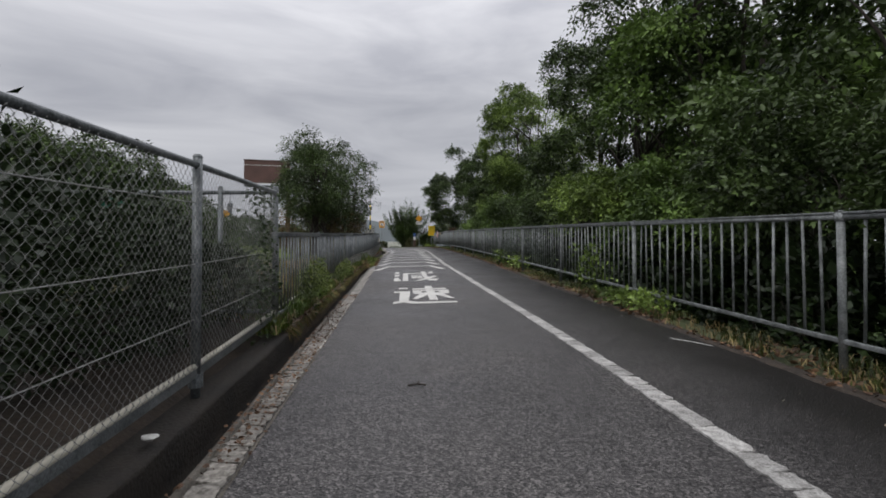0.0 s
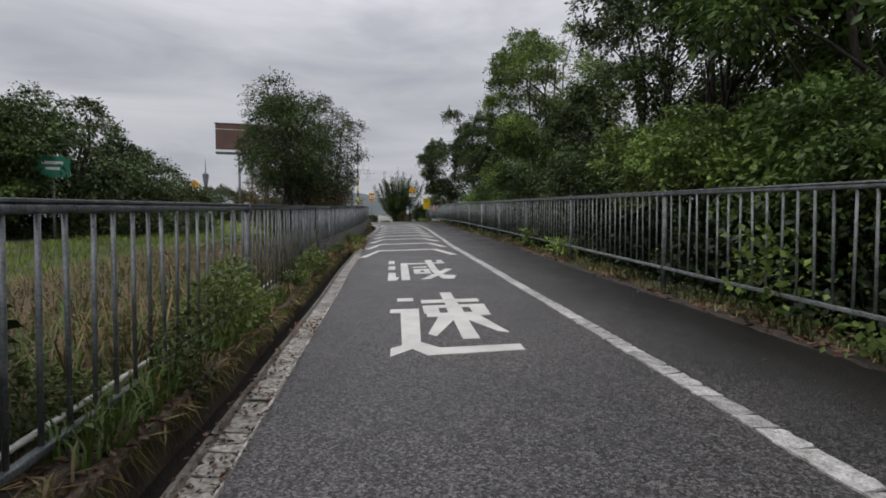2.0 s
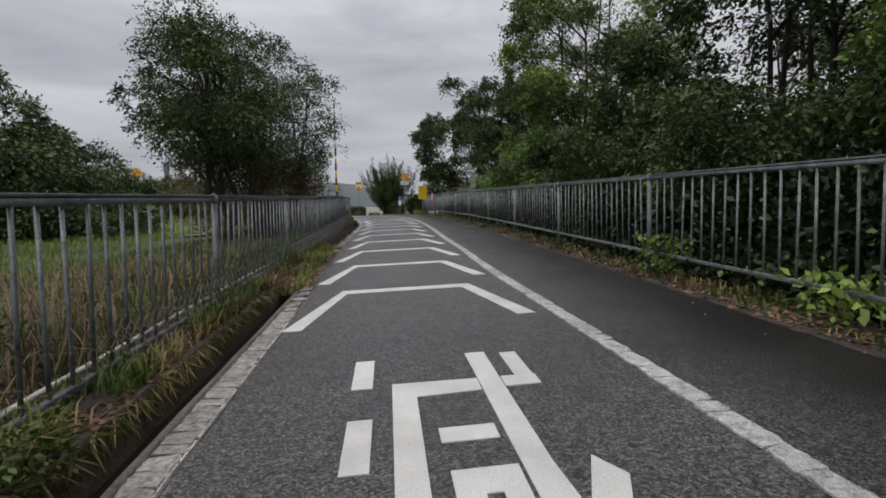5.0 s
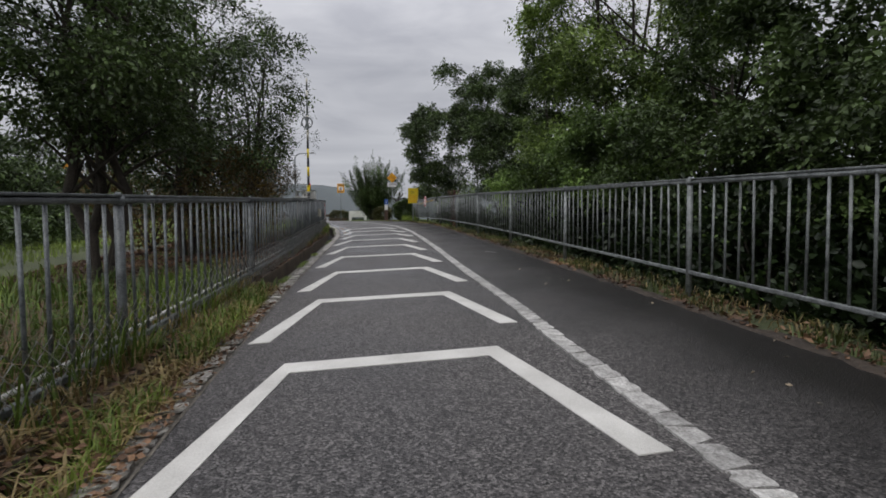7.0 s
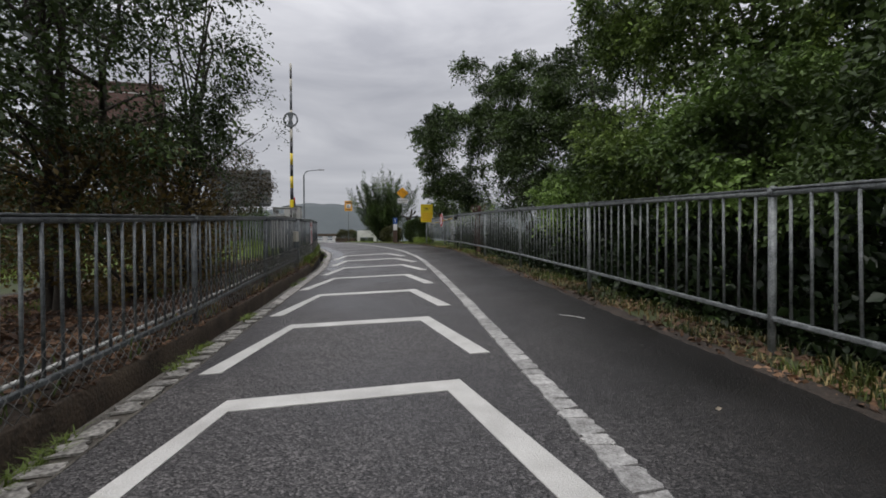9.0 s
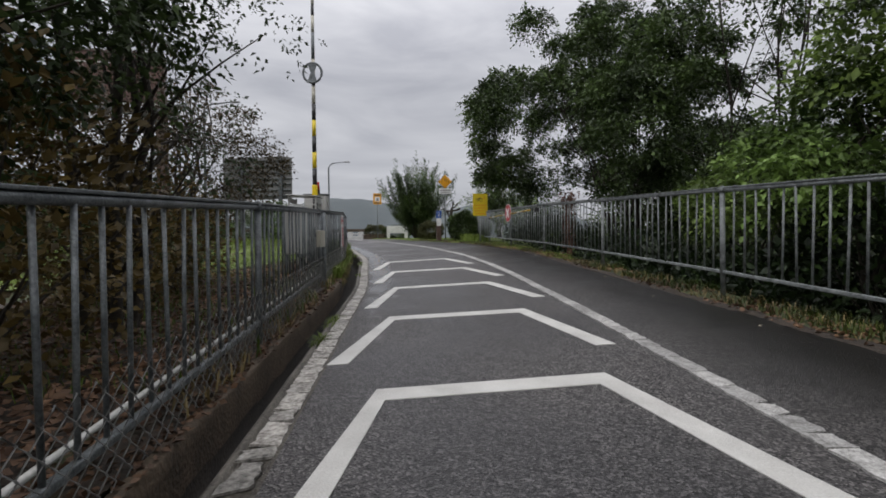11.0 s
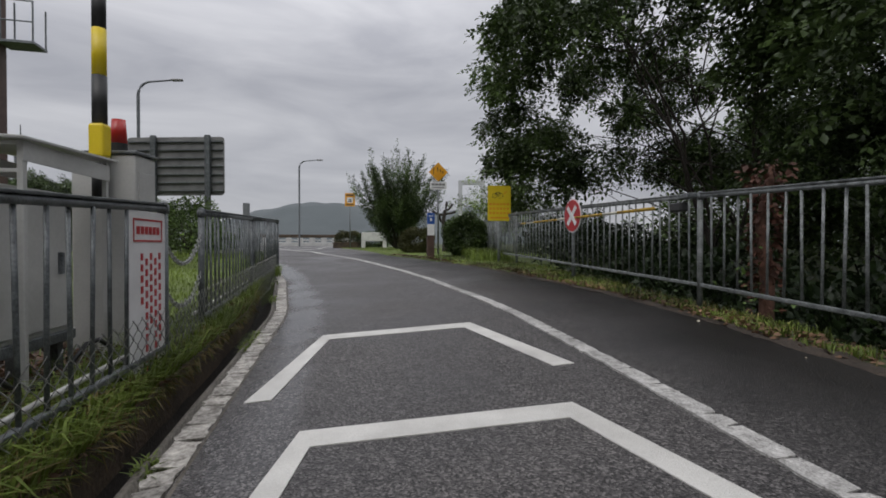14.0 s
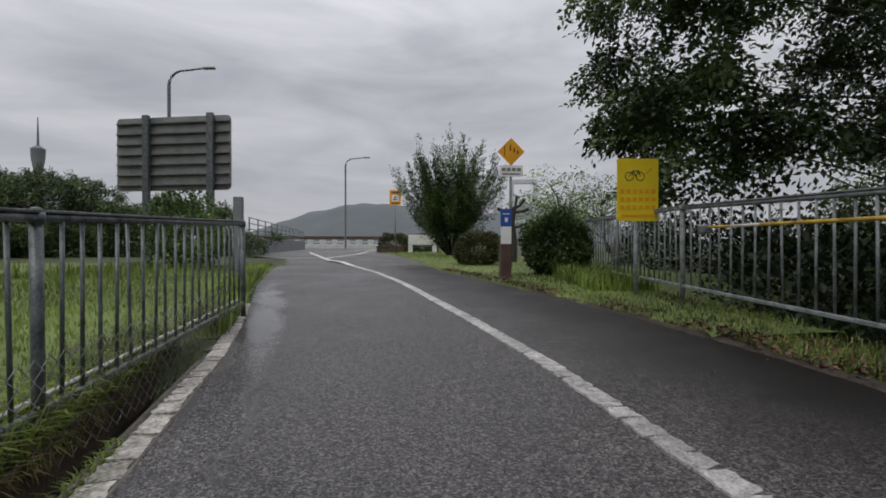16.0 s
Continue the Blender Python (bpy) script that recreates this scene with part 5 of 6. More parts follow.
litter("scrub_litter", "brown dead leaves under the scrub", scatter(30000, 18.6, 33, lambda y: lf_x(y) - 5.5, lambda y: lf_x(y) - 0.1) + np.array([[0, 0, 0.035]]), 0.075, LITTER)
grass("scrub_grass", "thin green grass among the dead leaves", scatter(5200, 24.5, 33.2, lambda y: lf_x(y) - 4.0, lambda y: lf_x(y) - 0.1, 0.3, 47), 0.16, 0.005, GRASS, 1.0)
# leafy weeds pushing through the fences and over the gutter
P = on_bank(scatter(27000, 5.2, 12.2, lambda y: edge_x(y) - 1.0, lambda y: edge_x(y) - 0.35, -0.03, 13))
mound = np.array([max(0.05, 0.32 + 0.5 * noise.noise(Vector((a * 1.5, b * 0.9, 4.0)))) for a, b in P[:, :2]])
P[:, 2] += mound * rng.random(len(P)) ** 0.6 - np.where(P[:, 0] > edge_x(P[:, 1]) - 0.42, 0.12, 0.0)
tagged(leaf_mesh("gutter_weeds", P, rng.normal(size=(len(P), 3)) * 0.7 + np.array([0.5, 0, 0.1]), 0.029 * rng.uniform(0.5, 1.4, len(P)), LEAF_WEED, None, rng, 0.36), "leafy green weeds spilling into the gutter", "weeds", kind="stuff")
P = scatter(4200, 0.5, 34, lambda y: rf_x(y) - 0.06, lambda y: rf_x(y) + 0.5, -0.12, 15); P[:, 2] += 0.1 + rng.random(len(P)) ** 1.4 * 1.0
tagged(leaf_mesh("fence_vines", P, rng.normal(size=(len(P), 3)) + np.array([-0.4, 0, 0]), 0.055 * rng.uniform(0.5, 1.3, len(P)), LEAF_VINE, None, rng), "green vine leaves poking through the fence", "vines", kind="stuff")
for i, (y, dx, h) in enumerate(((5.9, -0.05, 0.22), (6.5, -0.09, 0.17), (7.7, 0.0, 0.75), (12.9, 0.08, 0.30), (15.0, 0.02, 0.40))):
    c = np.array([float(rf_x(y)) + dx, y, float(road_z(side_x(y), y)) + 0.05])
    q = c + rng.normal(size=(260, 3)) * np.array([[0.13, 0.22, 0.0]]) + np.stack([np.zeros(260), np.zeros(260), rng.random(260) ** 0.8 * h], 1)
    tagged(leaf_mesh("creeper", q, rng.normal(size=(260, 3)) + np.array([-0.5, 0, 0.2]), 0.075 * rng.uniform(0.5, 1.3, 260), LEAF_LIGHT, None, rng, 0.34), "bright green creeper spilling through the fence", "creeper", kind="stuff")
P = scatter(950, 4.1, 5.1, lambda y: cl_x(y) - 0.12, lambda y: cl_x(y) + 0.10, 0.2, 17); P[:, 2] = 0.35 + rng.random(len(P)) ** 0.9 * 1.35
tagged(leaf_mesh("fence_ivy", P, rng.normal(size=(len(P), 3)), 0.045 * rng.uniform(0.5, 1.3, len(P)), LEAF_GREY, None, rng), "ivy climbing the end of the chain-link fence", "vines", kind="stuff")

# ---------------------------------------------------------------- signs and barriers at the top of the path
def post_rod(name, parent, z0, z1, r, mat=None, x=0.0, y=0.0, label=""):
    return part(name, rod(BM(), (x, y, z0), (x, y, z1), r, n=14), mat or GALV, parent, label, True)


def flat_plate(name, parent, pts, y0, y1, mat, label="", cut=()):
    return part(name, plate(BM(), pts, y0, y1), mat, parent, label)


def bars_on(parent, rows, y, mat, name="lettering_bar"):
    """Plain bars in place of writing: (centre x, centre z, width, height)."""
    for cx, cz, w, h in rows:
        part(name, box(BM(), (w, 0.003, h), (cx, y, cz)), mat, parent)


# yellow cycling notice
s = thing("warning_sign", "yellow notice with a black bicycle pictogram on a steel post", "sign", at=(-0.95, 39.4, 1.98), rz=6)
post_rod("post", s, -0.1, 1.15, 0.03)
b = flat_plate("board", s, rounded(0.53, 0.79, 0.03, 0, 1.36), -0.045, -0.033, YELLOW, "yellow board")
bars_on(b, [(-0.20 + 0.08 * i, z, 0.055, 0.05) for z in (1.34, 1.24, 1.14) for i in range(6)], -0.0475, ORANGE)
bars_on(b, [(0, 1.035, 0.42, 0.035)], -0.0475, ORANGE)
for cx in (-0.11, 0.03):
    ring = BM()
    po, pi_ = circle(0.058, cx, 1.53), circle(0.048, cx, 1.53)
    vo = [ring.verts.new((x, -0.048, z)) for x, z in po]; vi = [ring.verts.new((x, -0.048, z)) for x, z in pi_]
    for i in range(28):
        ring.faces.new((vo[i], vo[(i + 1) % 28], vi[(i + 1) % 28], vi[i]))
    part("wheel_symbol", ring, BLACK, b)
for (x0, z0), (x1, z1) in (((-0.11, 1.53), (-0.06, 1.60)), ((-0.06, 1.60), (0.01, 1.60)), ((-0.06, 1.60), (-0.03, 1.53)), ((0.01, 1.60), (0.03, 1.53)), ((-0.03, 1.53), (0.01, 1.60))):
    part("frame_symbol", rod(BM(), (x0, -0.048, z0), (x1, -0.048, z1), 0.006, n=5), BLACK, b)
part("splash_symbol", box(BM(), (0.10, 0.003, 0.02), (0.14, -0.0475, 1.60), (0, -40, 0)), ORANGE, b)

# round red sign with a white cross
s = thing("round_sign", "round red sign with a white diagonal cross bracketed to the fence", "sign", at=(-0.40, 35.58, 1.86), rz=-79)
part("bracket", rod(BM(), (0.0, -0.02, 0.98), (-0.33, 0.155, 0.98), 0.016, n=8), GALV_DARK, s)
part("backing", box(BM(), (0.06, 0.02, 0.30), (0, -0.012, 0.98), bevel=0.004), GALV_DARK, s)
flat_plate("rim", s, circle(0.248, 0, 0.98), -0.030, -0.022, WHITE)
d = flat_plate("disc", s, circle(0.230, 0, 0.98), -0.040, -0.0305, RED, "red disc")
for a in (45, -45):
    part("cross_bar", box(BM(), (0.36, 0.003, 0.066), (0, -0.043 - 0.002 * (a > 0), 0.98), (0, a, 0)), WHITE, d)

# brown bollard with a blue plate
s = thing("marker_post", "brown square marker post with a blue plate and white notice", "marker post", at=(-2.48, 41.6, 2.03), rz=10)
part("post", box(BM(), (0.19, 0.16, 0.66), (0, 0, 0.30), bevel=0.012), BROWN, s)
part("notice", box(BM(), (0.185, 0.02, 0.30), (0, -0.07, 0.78), bevel=0.004), WHITE, s, "white notice")
b = part("plate", box(BM(), (0.20, 0.02, 0.30), (0, -0.07, 1.08), bevel=0.004), BLUE, s, "blue plate")
part("back_board", box(BM(), (0.17, 0.03, 0.62), (0, -0.043, 0.93), bevel=0.004), BROWN, s)
bars_on(b, [(0, 1.15, 0.12, 0.018), (0, 1.05, 0.05, 0.07)], -0.082, WHITE)

# diamond warning sign with a plate under it
def diamond_sign(at, rz, k=1.0, top=2.65):
    s = thing("diamond_sign", "amber diamond warning sign above a white plate on a grey post", "sign", "diamond warning signs", at=at, rz=rz)
    post_rod("post", s, -0.1, top + 0.1, 0.03)
    d = flat_plate("diamond", s, [(0, top + 0.31), (-0.31, top), (0, top - 0.31), (0.31, top)], -0.05, -0.036, ORANGE, "amber diamond")
    bars_on(d, [(-0.15, top + 0.02, 0.018, 0.22), (-0.02, top + 0.08, 0.03, 0.13), (0.07, top + 0.04, 0.03, 0.10), (0.15, top - 0.01, 0.03, 0.08)], -0.053, BLACK, "arrow_symbol")
    p = flat_plate("plate", s, rounded(0.54, 0.25, 0.02, 0, top - 0.43), -0.05, -0.038, WHITE, "white plate")
    bars_on(p, [(-0.17 + 0.115 * i, top - 0.40, 0.085, 0.07) for i in range(4)] + [(0.0, top - 0.50, 0.40, 0.03)], -0.053, GREY_SIGN)
    return s


diamond_sign((-2.22, 44.06, 2.08), 8)
diamond_sign((-17.2, 38.0, 1.6), 20, top=3.0)

s = thing("caution_sign", "tall amber caution board with a small white picture panel", "sign", at=(-7.8, 61.2, 2.12), rz=10)
post_rod("post", s, -0.1, 3.5, 0.035)
b = flat_plate("board", s, rounded(0.66, 0.88, 0.03, 0, 3.28), -0.055, -0.040, ORANGE, "amber board")
flat_plate("picture_panel", b, rounded(0.40, 0.36, 0.02, 0, 3.25), -0.060, -0.056, WHITE, "white panel")
bars_on(b, [(0, 3.29, 0.14, 0.10), (0, 3.16, 0.26, 0.07)], -0.063, BLACK)
bars_on(b, [(0, 3.58, 0.5, 0.10), (0, 2.95, 0.5, 0.08)], -0.058, BROWN)

# white slab bench and low planter wall
s = thing("stone_bench", "white stone slab set on two square legs", "bench", at=(-6.35, 62.6, 2.12), rz=8)
part("slab", box(BM(), (1.75, 0.35, 0.62), (0, 0, 0.80), bevel=0.03), STONE, s)
for x in (-0.74, 0.74):
    part("leg", box(BM(), (0.26, 0.32, 0.50), (x, 0, 0.24), bevel=0.02), STONE, s)
s = thing("planter", "low dark concrete planter beside the bench", "planter", at=(-8.4, 63.4, 2.12), rz=8)
part("wall", box(BM(), (1.9, 0.2, 0.36), (0, 0, 0.18), bevel=0.02), CONCRETE, s)
part("coping", box(BM(), (2.0, 0.3, 0.07), (0, 0, 0.39), bevel=0.02), CONCRETE, s)

# pruned dead-looking stump tree
s = thing("pollard", "dark pollarded stump with knobbly branch ends", "tree", at=(-1.9, 47.5, 2.1))
kn = np.random.default_rng(3)
L = [(np.array([[0, 0, -0.1], [0.03, 0, 0.6], [-0.04, 0, 1.2], [0.02, 0, 1.65]]), (0.11, 0.09, 0.08, 0.07))]
for a, z, l in ((10, 1.5, 0.45), (160, 1.45, 0.5), (75, 1.6, 0.4), (120, 1.1, 0.45), (-20, 1.05, 0.3), (40, 1.62, 0.42)):
    dx, dz = math.cos(radians(a)) * l, max(0.1, math.sin(radians(a)) * l)
    L.append((np.array([[0, 0, z], [dx * 0.6, 0.03, z + dz * 0.3], [dx, 0, z + dz]]), (0.05, 0.04, 0.055)))
tubes("limbs", L, BARK, s, 7)

# fence-side barrier arm on the right
s = thing("barrier_arm", "yellow lowered barrier arm with dark bands along the fence", "barrier")
a, b = Vector((-0.13, 33.30, 2.80)), Vector((-0.73, 38.0, 2.82))
for i in range(12):
    p0, p1 = a.lerp(b, 0.06 + 0.94 * i / 12), a.lerp(b, 0.06 + 0.94 * (i + 0.985) / 12)
    part("arm_segment", rod(BM(), p0, p1, 0.019 - 0.0005 * i, n=10), OLD_YELLOW if i % 4 != 2 else BEIGE, s, smooth=True)
part("bracket", box(BM(), (0.09, 0.20, 0.09), (-0.07, 33.26, 2.79), bevel=0.015), BLACK, s)
part("clamp", box(BM(), (0.10, 0.18, 0.05), (-0.04, 33.15, 2.89), bevel=0.01), GALV_DARK, s)
part("tip", box(BM(), (0.08, 0.14, 0.09), (-0.73, 38.03, 2.80), bevel=0.015), GALV_DARK, s)

# raised crossing barrier on the left
s = thing("crossing_barrier", "raised black and yellow barrier pole with a ring counterweight", "barrier", at=(-4.86, 32.06, 0))
z = 3.28
bands = ((0.34, BLACK), (0.33, YELLOW), (0.33, BLACK), (0.33, YELLOW), (0.34, BLACK), (0.36, BEIGE), (0.16, BLACK), (0.38, BEIGE), (0.55, GALV_DARK), (0.34, BEIGE), (0.22, BLACK), (0.22, BEIGE))
for i, (h, m) in enumerate(bands):
    part("pole_band", rod(BM(), (0.0, 0, z), (0.0, 0, z + h - 0.002), 0.047 - 0.0015 * i, n=12), m, s, smooth=True)
    z += h
wz = 5.56
an = np.linspace(0, 2 * np.pi, 33)
w = tubes("counterweight_ring", [(np.stack([0.19 * np.cos(an), 0 * an - 0.06, wz + 0.20 * np.sin(an)], 1), 0.024)], GALV_DARK, s, 8)
flat_plate("spoke", s, [(-0.10, wz + 0.185), (-0.035, wz), (-0.10, wz - 0.185), (0.10, wz - 0.185), (0.035, wz), (0.10, wz + 0.185)], -0.075, -0.050, GALV_DARK)
part("pole_band", rod(BM(), (0, 0, 2.70), (0, 0, 3.02), 0.050, n=12), BLACK, s, smooth=True)
part("socket", box(BM(), (0.105, 0.105, 0.24), (0, 0, 3.16), bevel=0.02), YELLOW, s, "yellow socket")
part("machine", box(BM(), (0.46, 0.26, 1.66), (-0.02, 0.19, 2.25), bevel=0.02), CABINET, s, "pale steel machine housing")
part("machine_door", box(BM(), (0.010, 0.20, 1.25), (0.215, 0.19, 2.33), bevel=0.003), CABINET, s)
part("machine_lid", box(BM(), (0.49, 0.29, 0.025), (-0.02, 0.19, 3.092), bevel=0.008), GALV_DARK, s)
part("lamp_base", rod(BM(), (-0.02, 0.24, 3.10), (-0.02, 0.24, 3.19), 0.060, n=16), BLACK, s)
part("warning_lamp", rod(BM(), (-0.02, 0.24, 3.19), (-0.02, 0.24, 3.37), 0.058, 0.046, 16), RED_GLASS, s, "red lamp dome", True)
part("side_box", box(BM(), (0.07, 0.09, 0.26), (0.245, 0.27, 2.62), bevel=0.008), CABINET, s)

s = thing("control_cabinet", "large pale grey control cabinet behind the fence", "cabinet", at=(-4.85, 30.98, 1.50), rz=6)
part("body", box(BM(), (0.32, 1.25, 0.80), (0, 0, 0.80), bevel=0.02), CABINET, s)
part("roof", box(BM(), (0.38, 1.32, 0.035), (0.01, 0, 1.217), bevel=0.010), CABINET, s)
for y in (-0.31, 0.31):
    d = part("door", box(BM(), (0.016, 0.58, 0.72), (0.165, y, 0.80), bevel=0.005), CABINET, s)
    part("handle", box(BM(), (0.03, 0.03, 0.13), (0.182, y + 0.20, 0.82), bevel=0.008), GALV_DARK, d)
for x in (-0.12, 0.12):
    for y in (-0.56, 0.56):
        part("leg", box(BM(), (0.05, 0.05, 0.50), (x, y, 0.17), bevel=0.005), GALV_DARK, s)
part("bearer", box(BM(), (0.06, 1.30, 0.06), (0.15, 0, 0.38), bevel=0.006), GALV_DARK, s)
part("plinth", box(BM(), (0.44, 1.4, 0.10), (0, 0, -0.05), bevel=0.01), CONCRETE, s)
s = thing("cabinet_canopy", "small open pale steel canopy over the cabinets", "canopy", at=(-4.87, 31.42, 1.5), rz=8)
for x in (-0.24, 0.24):
    for y in (-0.40, 0.40):
        part("leg", box(BM(), (0.03, 0.03, 1.55), (x, y, 0.70), bevel=0.004), CABINET, s)
part("top_sheet", box(BM(), (0.58, 0.94, 0.016), (0, 0, 1.485), (2, 2, 0), bevel=0.004), CABINET, s)
for x in (-0.255, 0.255):
    part("side_sheet", box(BM(), (0.010, 0.84, 0.10), (x, 0, 1.40), bevel=0.003), CABINET, s)
for z in (1.30, 1.44):
    part("end_rail", box(BM(), (0.50, 0.02, 0.02), (0, -0.405, z), bevel=0.004), CABINET, s)
u = np.linspace(0, 1, 12)
cb = thing("cable", "black cable sagging from the cabinet", "cable")
tubes("sheath", [(np.stack([-4.5 + 0.15 * np.sin(u * 6), 29.6 + 1.6 * u, 1.95 - 0.45 * np.sin(u * np.pi) - 0.2 * u], 1), 0.02), (np.stack([-4.6 + 0.1 * u, 30.6 + 1.0 * u, 1.75 + 0.12 * np.sin(u * 9)], 1), 0.014)], BLACK, cb, 6)

# small beige boxes and straps on the fence post
s = thing("junction_box", "pair of small beige boxes strapped to the fence post", "junction box", at=(-3.78, 28.48, 1.90))
for y in (-0.06, 0.06):
    part("case", box(BM(), (0.06, 0.105, 0.22), (-0.03, y, 0.26), bevel=0.008), BEIGE, s)
part("clip", box(BM(), (0.02, 0.24, 0.04), (-0.065, 0, 0.3)), GALV_DARK, s)
s = thing("gate_pole", "steel pole clamped beside the fence post", "pole", at=(-3.86, 28.78, 1.42))
post_rod("pole", s, -0.1, 1.10, 0.042, GALV_DARK)
for z in (0.45, 0.68):
    part("strap", rod(BM(), (0, 0, z), (0, 0, z + 0.025), 0.048, n=14), WIRE, s)

# notice board on the end of the fence, and chains over the gap
s = thing("notice_board", "white notice board with red lettering wired to the fence end", "notice board", at=(-4.165, 31.42, 1.50), rz=96)
b = flat_plate("board", s, rounded(0.44, 1.12, 0.008, 0, 0.56), 0.0, 0.008, WHITE)
for x0, x1, z0, z1 in ((-0.17, 0.17, 1.065, 1.075), (-0.17, 0.17, 0.945, 0.955), (-0.175, -0.165, 0.945, 1.075), (0.165, 0.175, 0.945, 1.075)):
    part("title_frame", box(BM(), (x1 - x0, 0.003, z1 - z0), ((x0 + x1) / 2, -0.0015, (z0 + z1) / 2)), RED, b)
bars_on(b, [(-0.12 + 0.048 * i, 1.01, 0.034, 0.045) for i in range(6)], -0.0015, RED)
bars_on(b, [(0.14 - 0.055 * c, 0.86 - 0.062 * k - 0.03 * (c % 2), 0.026, 0.040) for c in range(5) for k in range((9, 11, 7, 11, 5)[c])], -0.0015, RED)
for k, zc in enumerate((2.42, 2.12, 1.72)):
    ch = thing("chain", "galvanised chain sagging across the gap in the fence", "chain", "chains across the gap")
    p0, p1 = Vector((-4.20, 31.68, zc)), Vector((-4.42, 32.60, zc + 0.08))
    lb = BM()
    n1, n2 = 10, 5
    for i in range(n1):
        t = 2 * math.pi * i / n1
        for j in range(n2):
            p = 2 * math.pi * j / n2
            r = 0.013 + 0.0042 * math.cos(p)
            lb.verts.new((r * math.cos(t) + (0.012 if math.cos(t) > 0 else -0.012), r * math.sin(t), 0.0042 * math.sin(p)))
    lb.verts.ensure_lookup_table()
    for i in range(n1):
        for j in range(n2):
            lb.faces.new([lb.verts[(a % n1) * n2 + (c % n2)] for a, c in ((i, j), (i + 1, j), (i + 1, j + 1), (i, j + 1))])
    lme = bpy.data.meshes.new("link"); lb.to_mesh(lme); lb.free()
    n = 28
    pts = [p0.lerp(p1, i / n) - Vector((0, 0, 0.30 * 4 * (i / n) * (1 - i / n) * 0.55)) for i in range(n + 1)]
    for i in range(n):
        ob = link("link", lme, ch, WIRE)
        d = pts[i + 1] - pts[i]
        ob.matrix_basis = Matrix.Translation((pts[i] + pts[i + 1]) / 2) @ d.to_track_quat("X", "Z").to_matrix().to_4x4() @ pose(0, 0, 0, 90 * (i % 2) + 20, 0, 0)

# ---------------------------------------------------------------- large signs, lamps, far structures
s = thing("direction_sign", "back of a large grey road sign with horizontal stiffening ribs", "road sign", at=(-11.7, 46.4, 2.0), rz=-4)
flat_plate("panel", s, rounded(3.6, 2.12, 0.14, 0, 3.25), -0.02, 0.0, GREY_SIGN)
for k in range(7):
    part("rib", box(BM(), (3.5, 0.085, 0.050), (0, -0.064, 2.36 + 0.295 * k), bevel=0.008), GALV_DARK, s)
for x in (-0.75, 1.25):
    part("post", box(BM(), (0.19, 0.12, 4.5), (x, -0.15, 2.1), bevel=0.015), GALV_DARK, s)


def street_lamp(at, h, reach, label):
    s = thing("street_lamp", label, "street lamp", "street lamps", at=at)
    n = 9
    a = np.linspace(0, np.pi / 2, n)
    pts = [(0, 0, 0), (0, 0, h - 1.0)] + [(0.9 - 0.9 * math.cos(t), 0, h - 0.9 + 0.9 * math.sin(t)) for t in a] + [(reach - 0.4, 0, h + 0.12)]
    tubes("mast", [(np.array(pts), np.linspace(0.11, 0.055, len(pts)))], GALV_DARK, s, 10)
    part("lamp_head", box(BM(), (0.75, 0.26, 0.15), (reach - 0.1, 0, h + 0.12), bevel=0.05), GREY_SIGN, s)
    return s


street_lamp((-22.1, 61.8, 2.0), 11.4, 2.7, "grey street lamp with a curved arm behind the road sign")
street_lamp((-18.8, 90.0, 2.0), 10.9, 2.7, "grey street lamp with a curved arm beside the parapet")

bb = thing("billboard", "rust-red billboard back on thick steel posts with a caged ladder", "billboard", at=(-14.8, 40.3, 1.3), rz=12)
part("panel", box(BM(), (3.6, 0.30, 1.85), (0, 0, 7.02), bevel=0.02), RUST, bb)
part("cornice", box(BM(), (3.7, 0.36, 0.10), (0, 0, 7.97), bevel=0.02), BROWN, bb)
part("pale_strip", box(BM(), (3.62, 0.02, 0.045), (0, -0.162, 7.55)), STONE, bb)
for x in (-1.2, -0.4, 0.4, 1.2):
    part("panel_rib", box(BM(), (0.05, 0.03, 1.75), (x, -0.165, 7.0)), RUST, bb)
part("lower_frame", box(BM(), (3.6, 0.5, 0.14), (0, 0, 5.82), bevel=0.02), GALV_DARK, bb)
part("lower_strip", box(BM(), (3.6, 0.03, 0.05), (0, -0.27, 6.02)), STONE, bb)
part("post", box(BM(), (0.34, 0.34, 8.4), (1.70, 0.1, 3.7), bevel=0.02), BROWN, bb, "thick dark post")
part("post", rod(BM(), (-0.2, 0.0, -0.5), (-0.2, 0.0, 5.8), 0.09, n=12), GALV_DARK, bb, smooth=True)
part("catwalk", box(BM(), (0.8, 0.6, 0.06), (2.28, 0.1, 6.05)), GALV_DARK, bb)
for x, z0, z1 in ((2.65, 6.05, 7.05), (1.98, 6.05, 7.2)):
    for y in (-0.18, 0.38):
        part("cage_upright", rod(BM(), (x, y, z0), (x, y, z1), 0.02, n=6), GALV_DARK, bb)
for z in (6.55, 7.05):
    part("cage_rail", rod(BM(), (1.93, -0.18, z), (2.65, -0.18, z), 0.02, n=6), GALV_DARK, bb)

s = thing("lookout_tower", "slender grey tower with a flared head and mast", "tower", at=(-24.6, 55.4, 0.6))
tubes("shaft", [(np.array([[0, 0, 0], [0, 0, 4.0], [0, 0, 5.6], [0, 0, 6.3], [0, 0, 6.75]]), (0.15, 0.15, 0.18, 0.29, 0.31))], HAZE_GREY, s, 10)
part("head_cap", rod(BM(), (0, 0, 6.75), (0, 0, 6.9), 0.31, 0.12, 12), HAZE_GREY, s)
part("mast", rod(BM(), (0, 0, 6.9), (0, 0, 8.3), 0.06, 0.02, 8), GALV_DARK, s)

